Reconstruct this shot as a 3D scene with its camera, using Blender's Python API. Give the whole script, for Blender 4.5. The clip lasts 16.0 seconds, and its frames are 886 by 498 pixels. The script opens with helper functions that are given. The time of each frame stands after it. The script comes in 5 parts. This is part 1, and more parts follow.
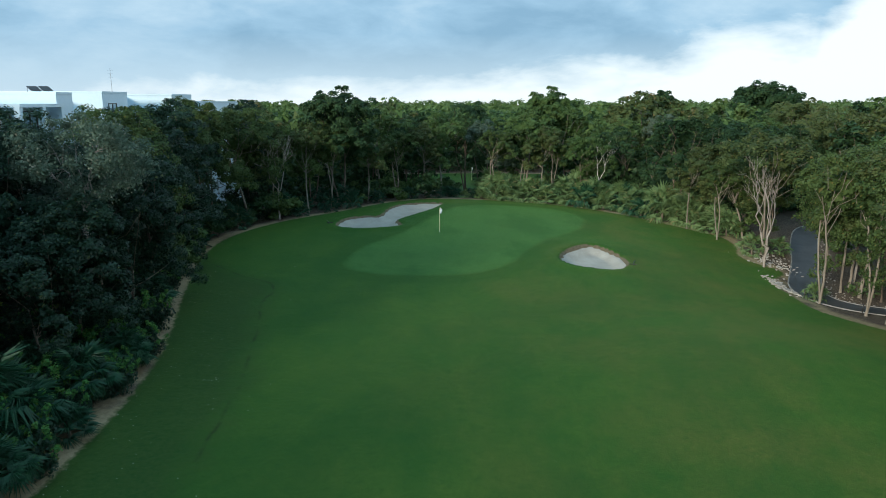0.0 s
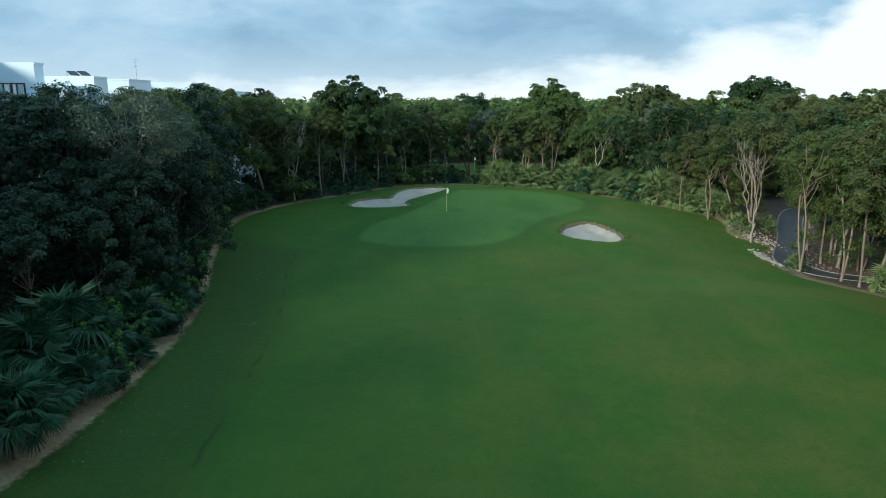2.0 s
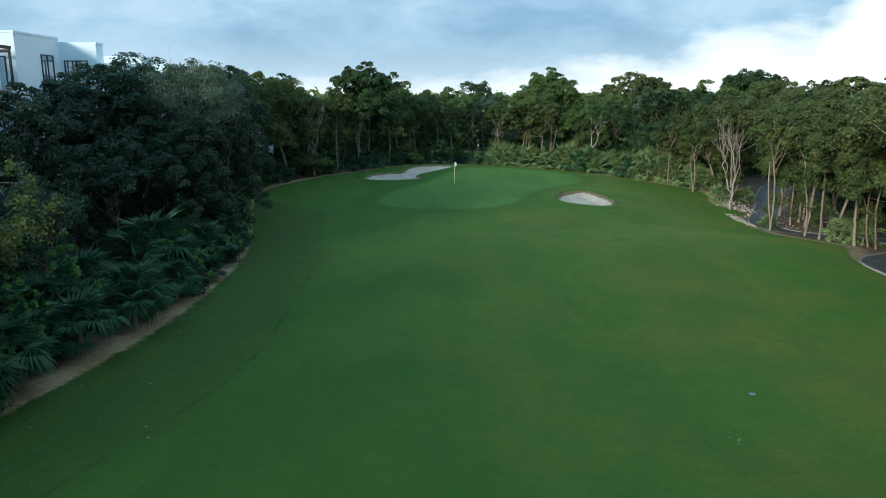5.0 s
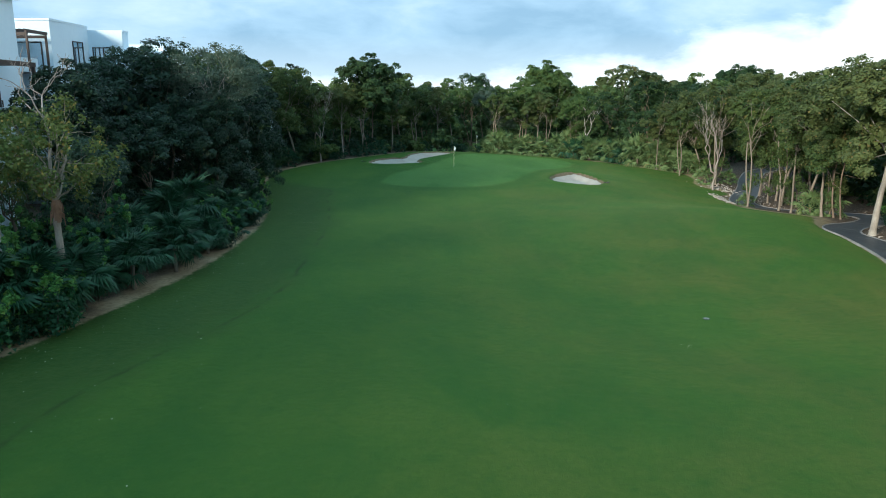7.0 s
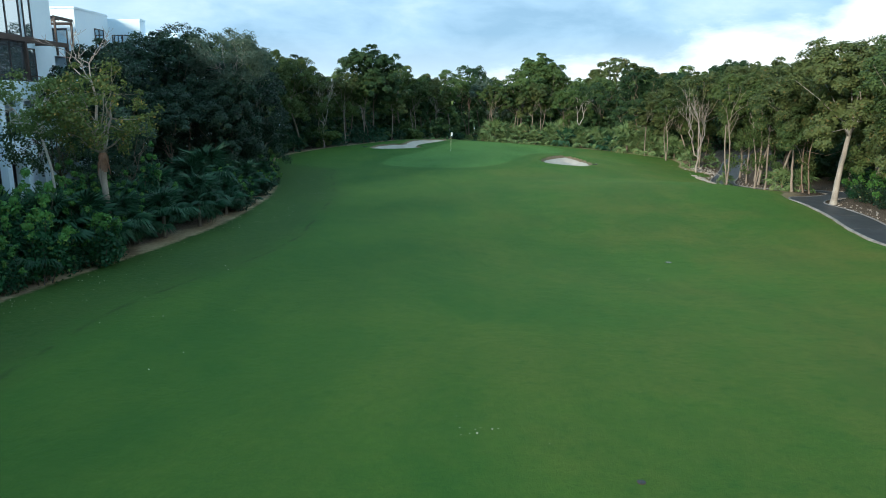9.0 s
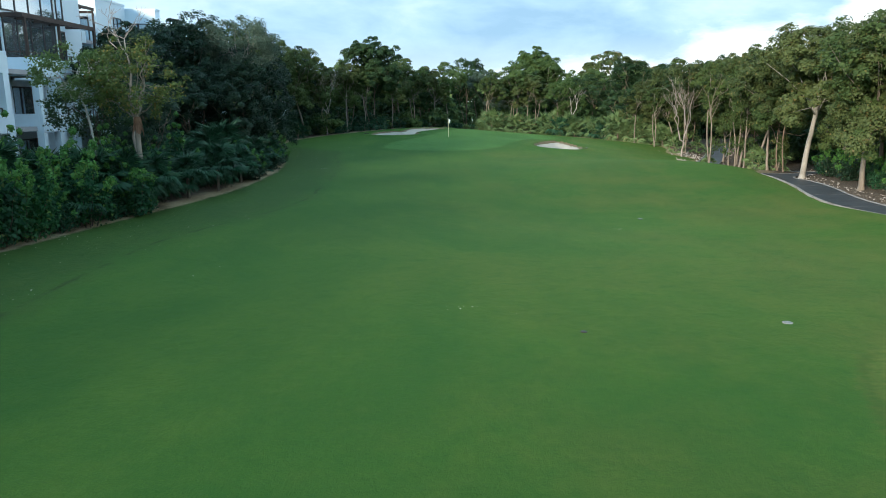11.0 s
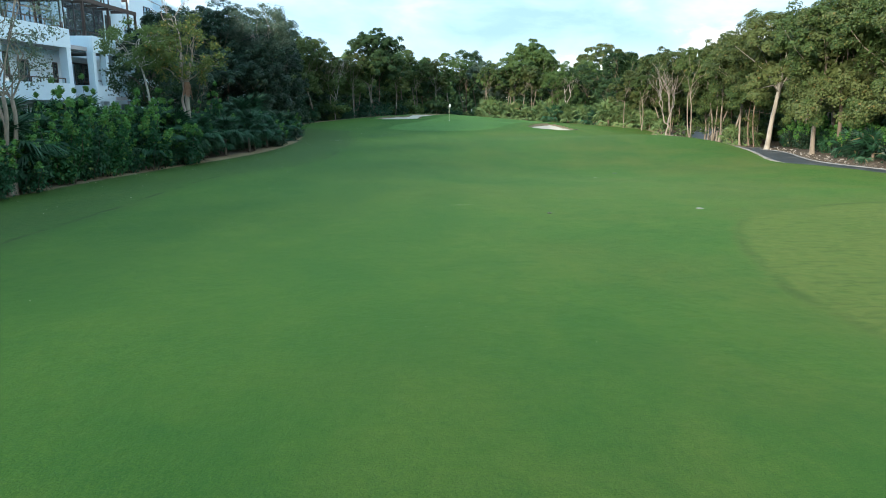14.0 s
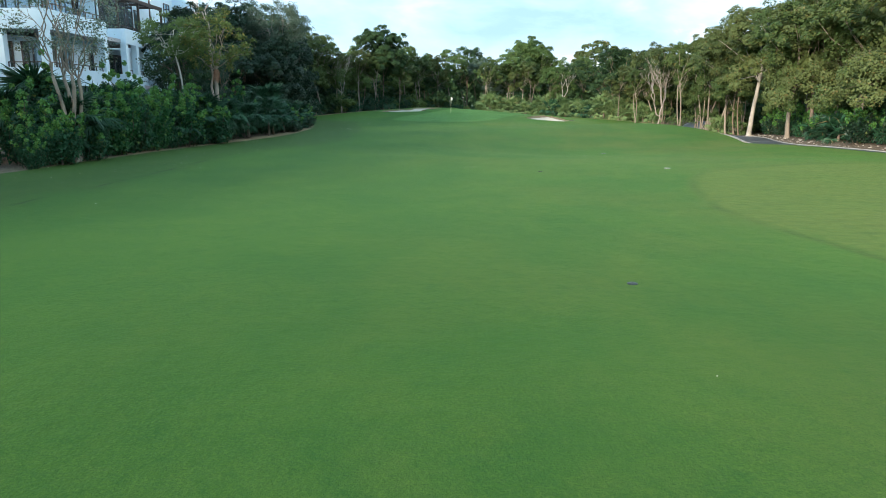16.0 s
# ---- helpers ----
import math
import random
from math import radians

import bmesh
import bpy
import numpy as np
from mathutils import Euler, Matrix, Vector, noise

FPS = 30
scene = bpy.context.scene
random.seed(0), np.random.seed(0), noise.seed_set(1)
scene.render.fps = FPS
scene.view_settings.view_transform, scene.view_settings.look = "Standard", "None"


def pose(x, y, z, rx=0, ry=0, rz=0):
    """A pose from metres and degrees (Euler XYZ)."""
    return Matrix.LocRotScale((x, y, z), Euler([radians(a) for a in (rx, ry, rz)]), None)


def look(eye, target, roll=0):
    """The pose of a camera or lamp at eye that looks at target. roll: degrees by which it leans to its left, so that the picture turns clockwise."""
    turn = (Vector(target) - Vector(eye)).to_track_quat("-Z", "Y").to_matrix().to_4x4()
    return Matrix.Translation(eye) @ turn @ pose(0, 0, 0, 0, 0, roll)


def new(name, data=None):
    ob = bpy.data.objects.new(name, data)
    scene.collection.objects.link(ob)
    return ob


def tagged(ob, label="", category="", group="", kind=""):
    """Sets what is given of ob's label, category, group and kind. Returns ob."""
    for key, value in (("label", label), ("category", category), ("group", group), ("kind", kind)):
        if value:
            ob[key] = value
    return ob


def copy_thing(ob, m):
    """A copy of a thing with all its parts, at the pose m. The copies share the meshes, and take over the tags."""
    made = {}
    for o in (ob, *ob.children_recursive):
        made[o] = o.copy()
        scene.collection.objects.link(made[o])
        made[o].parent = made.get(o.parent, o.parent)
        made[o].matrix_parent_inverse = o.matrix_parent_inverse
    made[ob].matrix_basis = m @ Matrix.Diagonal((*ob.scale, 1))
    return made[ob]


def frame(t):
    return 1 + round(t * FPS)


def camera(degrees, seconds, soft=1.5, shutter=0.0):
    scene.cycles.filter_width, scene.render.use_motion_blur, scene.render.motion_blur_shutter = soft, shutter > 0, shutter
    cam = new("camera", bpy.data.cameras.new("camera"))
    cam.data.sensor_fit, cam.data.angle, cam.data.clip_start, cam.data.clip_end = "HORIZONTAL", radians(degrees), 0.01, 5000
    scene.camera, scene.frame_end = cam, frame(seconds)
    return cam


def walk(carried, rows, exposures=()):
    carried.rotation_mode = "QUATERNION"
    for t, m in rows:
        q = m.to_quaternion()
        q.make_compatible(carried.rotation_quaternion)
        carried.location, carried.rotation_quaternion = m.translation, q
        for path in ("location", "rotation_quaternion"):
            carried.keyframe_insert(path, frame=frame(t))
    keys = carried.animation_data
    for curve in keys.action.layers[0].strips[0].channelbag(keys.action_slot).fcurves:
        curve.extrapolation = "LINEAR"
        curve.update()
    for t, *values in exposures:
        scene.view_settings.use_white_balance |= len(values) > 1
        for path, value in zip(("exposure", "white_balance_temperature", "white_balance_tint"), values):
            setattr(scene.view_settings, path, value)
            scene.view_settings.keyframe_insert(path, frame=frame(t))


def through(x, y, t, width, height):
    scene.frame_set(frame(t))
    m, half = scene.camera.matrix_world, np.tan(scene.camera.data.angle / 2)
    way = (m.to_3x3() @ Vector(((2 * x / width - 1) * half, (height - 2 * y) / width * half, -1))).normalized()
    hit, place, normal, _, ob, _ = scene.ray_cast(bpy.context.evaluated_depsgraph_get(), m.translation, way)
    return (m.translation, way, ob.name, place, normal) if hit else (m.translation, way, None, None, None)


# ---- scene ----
cam = camera(65.04, 16.0, soft=0.95)
TILT = -11.98
# seconds, x, y, z: the camera backs away down the fairway and sinks
PATH = [
    (0.0, 0.0, 0.0, 12.0), (0.5, -0.104, -1.007, 11.704), (1.0, -0.259, -2.05, 11.403), (1.5, -0.444, -3.126, 11.101),
    (2.0, -0.642, -4.234, 10.797), (2.5, -0.837, -5.371, 10.493), (3.0, -1.018, -6.529, 10.19), (3.5, -1.179, -7.704, 9.885),
    (4.0, -1.312, -8.89, 9.578), (5.0, -1.487, -11.265, 8.956), (6.0, -1.539, -13.612, 8.317), (6.5, -1.524, -14.765, 7.989),
    (7.0, -1.487, -15.899, 7.656), (7.5, -1.431, -17.015, 7.318), (8.0, -1.362, -18.112, 6.975), (8.5, -1.285, -19.191, 6.63),
    (9.0, -1.206, -20.255, 6.282), (10.0, -1.06, -22.351, 5.588), (11.0, -0.958, -24.432, 4.911), (11.5, -0.932, -25.479, 4.586),
    (12.0, -0.925, -26.536, 4.271), (12.5, -0.938, -27.606, 3.971), (13.0, -0.971, -28.692, 3.685), (13.5, -1.021, -29.793, 3.416),
    (14.0, -1.086, -30.907, 3.163), (14.5, -1.16, -32.028, 2.926), (15.0, -1.237, -33.146, 2.703), (15.5, -1.309, -34.249, 2.491),
    (16.0, -1.367, -35.317, 2.284),
]
walk(cam, [(t, pose(x, y, z, 90 + TILT, 0, 0)) for t, x, y, z in PATH],
     exposures=[(0.0, -0.12, 6150, 4), (4.0, -0.12, 6150, 4), (6.5, 0.2, 6200, 5), (9.0, 0.28, 6200, 6), (12.0, 0.60, 6400, 8), (12.6, 0.71, 6430, 8), (16.0, 0.85, 6600, 9)])

# ---- world and sun: evening under broken cloud, weak low sun behind and to the left ----
SUN_AZ, SUN_EL = 219.0, 17.0          # degrees clockwise from +y, and above the horizon
sun_to = Vector((math.sin(radians(SUN_AZ)) * math.cos(radians(SUN_EL)), math.cos(radians(SUN_AZ)) * math.cos(radians(SUN_EL)), math.sin(radians(SUN_EL))))
sun = new("sun", bpy.data.lights.new("sun", "SUN"))
sun.data.energy, sun.data.angle, sun.data.color = 4.0, radians(12), (1.0, 0.89, 0.73)
sun.matrix_world = look(sun_to * 200, (0, 0, 0))

world = bpy.data.worlds.new("evening_sky")
scene.world = world
world.use_nodes = True
wn, wl = world.node_tree.nodes, world.node_tree.links
wn.clear()


def wnode(kind, **kw):
    n = wn.new(kind)
    for key, val in kw.items():
        n.inputs[key.replace("_", " ")].default_value = val
    return n


def wmath(op, a, b=None, clamp=False):
    n = wn.new("ShaderNodeMath")
    n.operation, n.use_clamp = op, clamp
    for i, v in enumerate((a, b)):
        if v is None:
            continue
        if isinstance(v, (int, float)):
            n.inputs[i].default_value = v
        else:
            wl.new(v, n.inputs[i])
    return n.outputs[0]


def wmix(fac, a, b):
    n = wn.new("ShaderNodeMix")
    n.data_type = "RGBA"
    for sock, v in ((n.inputs[0], fac), (n.inputs[6], a), (n.inputs[7], b)):
        if isinstance(v, (int, float)):
            sock.default_value = v
        elif isinstance(v, tuple):
            sock.default_value = (*v, 1)
        else:
            wl.new(v, sock)
    return n.outputs[2]


def wramp(fac, stops):
    n = wn.new("ShaderNodeValToRGB")
    el = n.color_ramp.elements
    while len(el) < len(stops):
        el.new(0.5)
    for e, (p, c) in zip(el, stops):
        e.position, e.color = p, (*c, 1)
    wl.new(fac, n.inputs[0])
    return n.outputs[0]


sky = wn.new("ShaderNodeTexSky")
sky.sky_type, sky.sun_disc = "NISHITA", False
sky.sun_elevation, sky.sun_rotation = radians(SUN_EL), radians(SUN_AZ)
co = wn.new("ShaderNodeTexCoord")
sep = wn.new("ShaderNodeSeparateXYZ")
wl.new(co.outputs["Generated"], sep.inputs[0])
X, Y, Z = sep.outputs
zz = wmath("MAXIMUM", Z, 0.0)
vec = wn.new("ShaderNodeCombineXYZ")           # clouds drawn out along the horizon
wl.new(X, vec.inputs[0])
wl.new(Y, vec.inputs[1])
wl.new(wmath("MULTIPLY", Z, 2.6), vec.inputs[2])
deck = wnode("ShaderNodeTexNoise", Scale=2.3, Detail=8.0, Roughness=0.52, Distortion=0.5)
wl.new(vec.outputs[0], deck.inputs["Vector"])
deck2 = wnode("ShaderNodeTexNoise", Scale=7.5, Detail=7.0, Roughness=0.58, Distortion=0.3)
wl.new(vec.outputs[0], deck2.inputs["Vector"])
tex = wmath("ADD", wmath("MULTIPLY", wmath("SUBTRACT", deck.outputs[0], 0.5), 1.9), wmath("MULTIPLY", wmath("SUBTRACT", deck2.outputs[0], 0.5), 1.0))
# the deck breaks up towards the bright side of the sky
ahead = wmath("MULTIPLY", Y, 1.4, True)
side = wmath("MULTIPLY", wmath("MAXIMUM", wmath("SUBTRACT", X, 0.46), 0.0), 1.7)
# carries the bright side on out of view, to light the left-hand walls
wide = wmath("ADD", wmath("MULTIPLY", Y, 1.2), 0.75, True)
clear = wmath("SUBTRACT", wmath("ADD", wmath("ADD", wmath("MULTIPLY", wmath("MULTIPLY", X, 0.08), ahead), wmath("MULTIPLY", side, wide)), 0.050), zz)
body = wramp(wmath("ADD", tex, 0.5), [(0.22, (3.1, 5.1, 7.1)), (0.50, (4.4, 6.6, 8.7)), (0.78, (6.3, 8.2, 9.9))])
haze = wmix(wmath("SUBTRACT", 1.0, wmath("MULTIPLY", zz, 11.0), True), body, (7.4, 8.9, 10.1))
over = wmath("MULTIPLY", wmath("SUBTRACT", zz, 0.28), 2.2, True)
haze = wmix(over, haze, (5.0, 8.0, 10.6))      # brighter and bluer overhead, out of view, as added fill
bright = wmath("MULTIPLY", wmath("ADD", wmath("ADD", clear, wmath("MULTIPLY", tex, 0.10)), 0.012), 22.0, True)
cloud = wmix(bright, haze, (11.6, 12.0, 12.2))
cover = wmix(0.93, sky.outputs[0], cloud)
bg = wn.new("ShaderNodeBackground")
wl.new(cover, bg.inputs[0])
bg.inputs[1].default_value = 0.1
wo = wn.new("ShaderNodeOutputWorld")
wl.new(bg.outputs[0], wo.inputs[0])


# ---- materials ----
def material(name):
    m = bpy.data.materials.new(name)
    m.use_nodes = True
    nt = m.node_tree
    nt.nodes.clear()
    out = nt.nodes.new("ShaderNodeOutputMaterial")
    b = nt.nodes.new("ShaderNodeBsdfPrincipled")
    nt.links.new(b.outputs[0], out.inputs[0])
    return m, nt, b, out


class Nodes:
    """Short forms for building a node tree."""

    def __init__(self, nt):
        self.nt = nt

    def link(self, v, sock):
        if isinstance(v, (int, float)):
            sock.default_value = v
        elif isinstance(v, tuple):
            sock.default_value = (*v, 1) if len(v) == 3 and sock.type == "RGBA" else v
        else:
            self.nt.links.new(v, sock)

    def pos(self):
        return self.nt.nodes.new("ShaderNodeNewGeometry").outputs["Position"]

    def noise(self, vec, scale, detail=3.0, rough=0.55, stretch=None):
        if stretch:
            mp = self.nt.nodes.new("ShaderNodeMapping")
            self.link(vec, mp.inputs[0])
            mp.inputs["Scale"].default_value = stretch
            vec = mp.outputs[0]
        n = self.nt.nodes.new("ShaderNodeTexNoise")
        self.link(vec, n.inputs["Vector"])
        n.inputs["Scale"].default_value, n.inputs["Detail"].default_value, n.inputs["Roughness"].default_value = scale, detail, rough
        return n.outputs[0]

    def ramp(self, fac, a, b, lo=0.0, hi=1.0):
        n = self.nt.nodes.new("ShaderNodeMapRange")
        n.clamp = True
        self.link(fac, n.inputs[0])
        for i, v in zip((1, 2, 3, 4), (a, b, lo, hi)):
            n.inputs[i].default_value = v
        return n.outputs[0]

    def mix(self, fac, a, b):
        n = self.nt.nodes.new("ShaderNodeMix")
        n.data_type = "RGBA"
        for sock, v in ((n.inputs[0], fac), (n.inputs[6], a), (n.inputs[7], b)):
            self.link(v, sock)
        return n.outputs[2]

    def math(self, op, a, b=0.0):
        n = self.nt.nodes.new("ShaderNodeMath")
        n.operation = op
        self.link(a, n.inputs[0])
        self.link(b, n.inputs[1])
        return n.outputs[0]

    def attr(self, name):
        n = self.nt.nodes.new("ShaderNodeAttribute")
        n.attribute_name = name
        return n.outputs["Fac"]

    def rand(self):
        return self.nt.nodes.new("ShaderNodeObjectInfo").outputs["Random"]

    def island(self):
        return self.nt.nodes.new("ShaderNodeNewGeometry").outputs["Random Per Island"]

    def bump(self, h, strength, dist, b):
        n = self.nt.nodes.new("ShaderNodeBump")
        n.inputs["Strength"].default_value, n.inputs["Distance"].default_value = strength, dist
        self.link(h, n.inputs["Height"])
        self.nt.links.new(n.outputs[0], b.inputs["Normal"])


def plain(name, a, b, scale=3.0, rough=0.8, bump=0.0, metal=0.0, stretch=None, fine=30.0):
    """Two colours mixed by noise at two scales."""
    m, nt, bs, _ = material(name)
    k = Nodes(nt)
    p = k.pos()
    f = k.math("ADD", k.math("MULTIPLY", k.noise(p, scale, 4, 0.6, stretch), 0.65), k.math("MULTIPLY", k.noise(p, fine, 3, 0.6, stretch), 0.35))
    k.link(k.mix(k.ramp(f, 0.32, 0.68), a, b), bs.inputs["Base Color"])
    bs.inputs["Roughness"].default_value, bs.inputs["Metallic"].default_value = rough, metal
    if bump:
        k.bump(f, bump, 0.02, bs)
    return m


def leaf_material(name, dark, light, odd=(0.10, 0.13, 0.04), odd_share=0.03, through=0.32, gloss=0.25, rough=0.58):
    m, nt, bs, out = material(name)
    k = Nodes(nt)
    r = k.island()
    f = k.math("ADD", k.math("MULTIPLY", r, 0.42), k.math("ADD", k.math("MULTIPLY", k.rand(), 0.32), k.math("MULTIPLY", k.noise(k.pos(), 0.6, 3), 0.38)))
    col = k.mix(k.ramp(f, 0.15, 0.9), dark, light)
    col = k.mix(k.ramp(k.math("FRACT", k.math("MULTIPLY", r, 37.0)), 1 - odd_share, 1 - odd_share + 0.01), col, odd)
    k.link(col, bs.inputs["Base Color"])
    bs.inputs["Roughness"].default_value = rough
    bs.inputs["Specular IOR Level"].default_value = gloss
    tr = nt.nodes.new("ShaderNodeBsdfTranslucent")
    k.link(col, tr.inputs[0])
    mx = nt.nodes.new("ShaderNodeMixShader")
    mx.inputs[0].default_value = through
    nt.links.new(bs.outputs[0], mx.inputs[1])
    nt.links.new(tr.outputs[0], mx.inputs[2])
    nt.links.new(mx.outputs[0], out.inputs[0])
    return m


def ground_material():
    m, nt, bs, _ = material("lawn_and_woodland_soil")
    k = Nodes(nt)
    p = k.pos()
    big, mid, small, tiny = k.noise(p, 0.09, 5, 0.6), k.noise(p, 0.45, 5, 0.65), k.noise(p, 5.0, 4, 0.65), k.noise(p, 38.0, 3, 0.7)
    f = k.math("ADD", k.math("MULTIPLY", big, 0.5), k.math("MULTIPLY", mid, 0.5))
    grass = k.mix(k.ramp(f, 0.38, 0.62), (0.029, 0.101, 0.016), (0.069, 0.138, 0.021))
    # thin dry turf on the open side
    sx = nt.nodes.new("ShaderNodeSeparateXYZ")
    k.link(p, sx.inputs[0])
    dry = k.math("MULTIPLY", k.ramp(k.noise(p, 0.13, 5, 0.65), 0.40, 0.62), k.ramp(sx.outputs[0], -7.0, 15.0))
    grass = k.mix(k.math("MULTIPLY", dry, 0.95), grass, (0.150, 0.126, 0.034))
    # faint bands left by the mower along the fairway
    sway = k.math("ADD", k.math("MULTIPLY", sx.outputs[0], 1.75), k.math("ADD", k.math("MULTIPLY", k.noise(p, 0.06, 3), 5.0), k.math("MULTIPLY", mid, 1.3)))
    band = k.math("MULTIPLY", k.ramp(k.math("SINE", sway), 0.0, 1.0), k.ramp(k.noise(p, 0.11, 3), 0.36, 0.62))
    grass = k.mix(k.math("MULTIPLY", band, 0.30), grass, (0.022, 0.084, 0.012))
    blotch = k.noise(p, 2.1, 7, 0.72)
    # yellow specks fade to the left: shade there is put into the colour
    warm_side = k.ramp(sx.outputs[0], -12.0, 10.0, 0.35, 1.0)
    grass = k.mix(k.math("MULTIPLY", k.ramp(blotch, 0.50, 0.68), k.math("MULTIPLY", warm_side, 0.55)), grass, (0.104, 0.143, 0.026))
    grass = k.mix(k.math("MULTIPLY", k.ramp(blotch, 0.46, 0.32), 0.6), grass, (0.020, 0.083, 0.016))
    speck = k.noise(p, 13.0, 4, 0.75)
    grass = k.mix(k.math("MULTIPLY", k.ramp(speck, 0.56, 0.72), k.math("MULTIPLY", warm_side, 0.46)), grass, (0.126, 0.145, 0.037))
    # close-mown green and its collar
    gd = k.math("ADD", k.attr("d_green"), k.math("MULTIPLY", k.math("SUBTRACT", mid, 0.5), 0.5))
    collar = k.math("MULTIPLY", k.ramp(gd, -2.4, -1.5), k.ramp(gd, 0.0, -0.35))
    grass = k.mix(k.math("MULTIPLY", collar, 0.5), grass, (0.020, 0.088, 0.014))
    gr = k.ramp(gd, -0.28, 0.30)
    grass = k.mix(k.math("MULTIPLY", gr, k.math("ADD", 0.68, k.math("MULTIPLY", k.ramp(k.noise(p, 0.22, 4, 0.6), 0.35, 0.65), 0.25))), grass, (0.098, 0.232, 0.060))
    grass = k.mix(k.math("MULTIPLY", k.ramp(small, 0.34, 0.66), 0.40), grass, (0.024, 0.081, 0.010))
    grass = k.mix(k.math("MULTIPLY", k.ramp(tiny, 0.42, 0.66), 0.52), grass, (0.100, 0.172, 0.022))
    blade = k.noise(p, 95.0, 3, 0.75, (1.0, 0.6, 1.0))
    grass = k.mix(k.math("MULTIPLY", k.ramp(blade, 0.52, 0.34), 0.74), grass, (0.014, 0.060, 0.005))
    dark_blotch = k.math("MULTIPLY", k.ramp(k.noise(p, 0.20, 6, 0.62, (1.0, 0.6, 1.0)), 0.52, 0.37), 0.36)
    grass = k.mix(dark_blotch, grass, (0.014, 0.080, 0.012))
    # uncut edge: darker, browner blades
    rough = k.ramp(k.math("ADD", k.attr("d_rough"), k.math("MULTIPLY", k.math("SUBTRACT", small, 0.5), 0.9)), -0.3, 0.3)
    grass = k.mix(k.math("MULTIPLY", rough, 0.58), grass, k.mix(k.ramp(small, 0.35, 0.65), (0.092, 0.122, 0.022), (0.170, 0.170, 0.040)))
    streak = k.noise(p, 5.0, 5, 0.75, (0.30, 1.5, 1.0))
    grass = k.mix(k.math("MULTIPLY", rough, k.math("MULTIPLY", k.ramp(streak, 0.52, 0.36), 0.6)), grass, (0.045, 0.075, 0.015))
    rim = k.math("SUBTRACT", 1.0, k.math("MULTIPLY", k.math("ABSOLUTE", k.math("ADD", k.attr("d_rough"), k.math("MULTIPLY", k.math("SUBTRACT", mid, 0.5), 0.5)), 0.0), 4.5))
    grass = k.mix(k.math("MULTIPLY", k.ramp(rim, 0.0, 1.0), k.math("MULTIPLY", k.ramp(mid, 0.34, 0.60), 0.5)), grass, (0.030, 0.052, 0.011))
    # left strip: uncut grass, its colour darkened further for the trees' shade
    shade_rough = k.ramp(k.math("ADD", k.attr("d_strip"), k.math("ADD", k.math("MULTIPLY", k.math("SUBTRACT", small, 0.5), 1.2), k.math("MULTIPLY", k.math("SUBTRACT", mid, 0.5), 3.0))), -0.9, 0.9)
    grass = k.mix(k.math("MULTIPLY", shade_rough, 0.55), grass, k.mix(k.ramp(small, 0.35, 0.65), (0.012, 0.042, 0.009), (0.052, 0.076, 0.020)))
    cut = k.math("SUBTRACT", 1.0, k.math("MULTIPLY", k.math("ABSOLUTE", k.math("ADD", k.attr("d_strip"), k.math("MULTIPLY", k.math("SUBTRACT", mid, 0.5), 0.6)), 0.0), 7.0))
    grass = k.mix(k.math("MULTIPLY", k.ramp(cut, 0.0, 1.0), k.math("MULTIPLY", k.ramp(k.noise(p, 0.5, 4, 0.7), 0.42, 0.60), 0.75)), grass, (0.020, 0.034, 0.010))
    grass = k.mix(0.14, grass, (0.006, 0.022, 0.0))
    # soil: sandy by the lawn's edge, leaf litter under the trees
    soil = k.mix(k.ramp(k.noise(p, 2.2, 5, 0.7), 0.35, 0.65), (0.118, 0.090, 0.066), (0.064, 0.048, 0.036))
    litter = k.noise(p, 14.0, 3, 0.8)
    soil = k.mix(k.ramp(litter, 0.50, 0.64), soil, (0.25, 0.20, 0.15))
    wob = k.math("MULTIPLY", k.math("SUBTRACT", k.noise(p, 0.8, 4, 0.65), 0.5), 1.5)
    sand = k.math("MULTIPLY", k.ramp(k.math("ADD", k.attr("d_lawn"), wob), -1.4, -0.7), k.math("MULTIPLY", k.ramp(k.noise(p, 0.35, 3), 0.30, 0.46), k.math("ADD", 0.25, k.math("MULTIPLY", k.ramp(sx.outputs[1], -5.0, 6.0), 0.75))))
    soil = k.mix(sand, soil, k.mix(k.ramp(small, 0.3, 0.7), (0.38, 0.295, 0.175), (0.235, 0.18, 0.105)))
    lip = k.ramp(k.math("ADD", k.attr("d_bunker"), k.math("MULTIPLY", k.math("SUBTRACT", small, 0.5), 0.12)), -0.17, -0.07)
    grass = k.mix(lip, grass, k.mix(k.ramp(small, 0.3, 0.7), (0.20, 0.150, 0.095), (0.11, 0.085, 0.050)))
    edge = k.math("ADD", k.attr("d_lawn"), k.math("MULTIPLY", k.math("SUBTRACT", k.noise(p, 2.5, 5, 0.7), 0.5), 0.7))
    lawn = k.ramp(edge, -0.10, 0.14)
    k.link(k.mix(lawn, soil, grass), bs.inputs["Base Color"])
    bs.inputs["Roughness"].default_value = 0.85
    bs.inputs["Specular IOR Level"].default_value = 0.15
    k.link(k.math("MULTIPLY", lawn, 0.045), bs.inputs["Sheen Weight"])          # blades catch the sky at low angles
    bs.inputs["Sheen Roughness"].default_value = 0.32
    bs.inputs["Sheen Tint"].default_value = (0.45, 0.85, 0.18, 1)
    k.bump(k.math("ADD", k.math("MULTIPLY", tiny, 0.25), k.math("ADD", k.math("MULTIPLY", small, 0.6), mid)), 0.75, 0.05, bs)
    return m


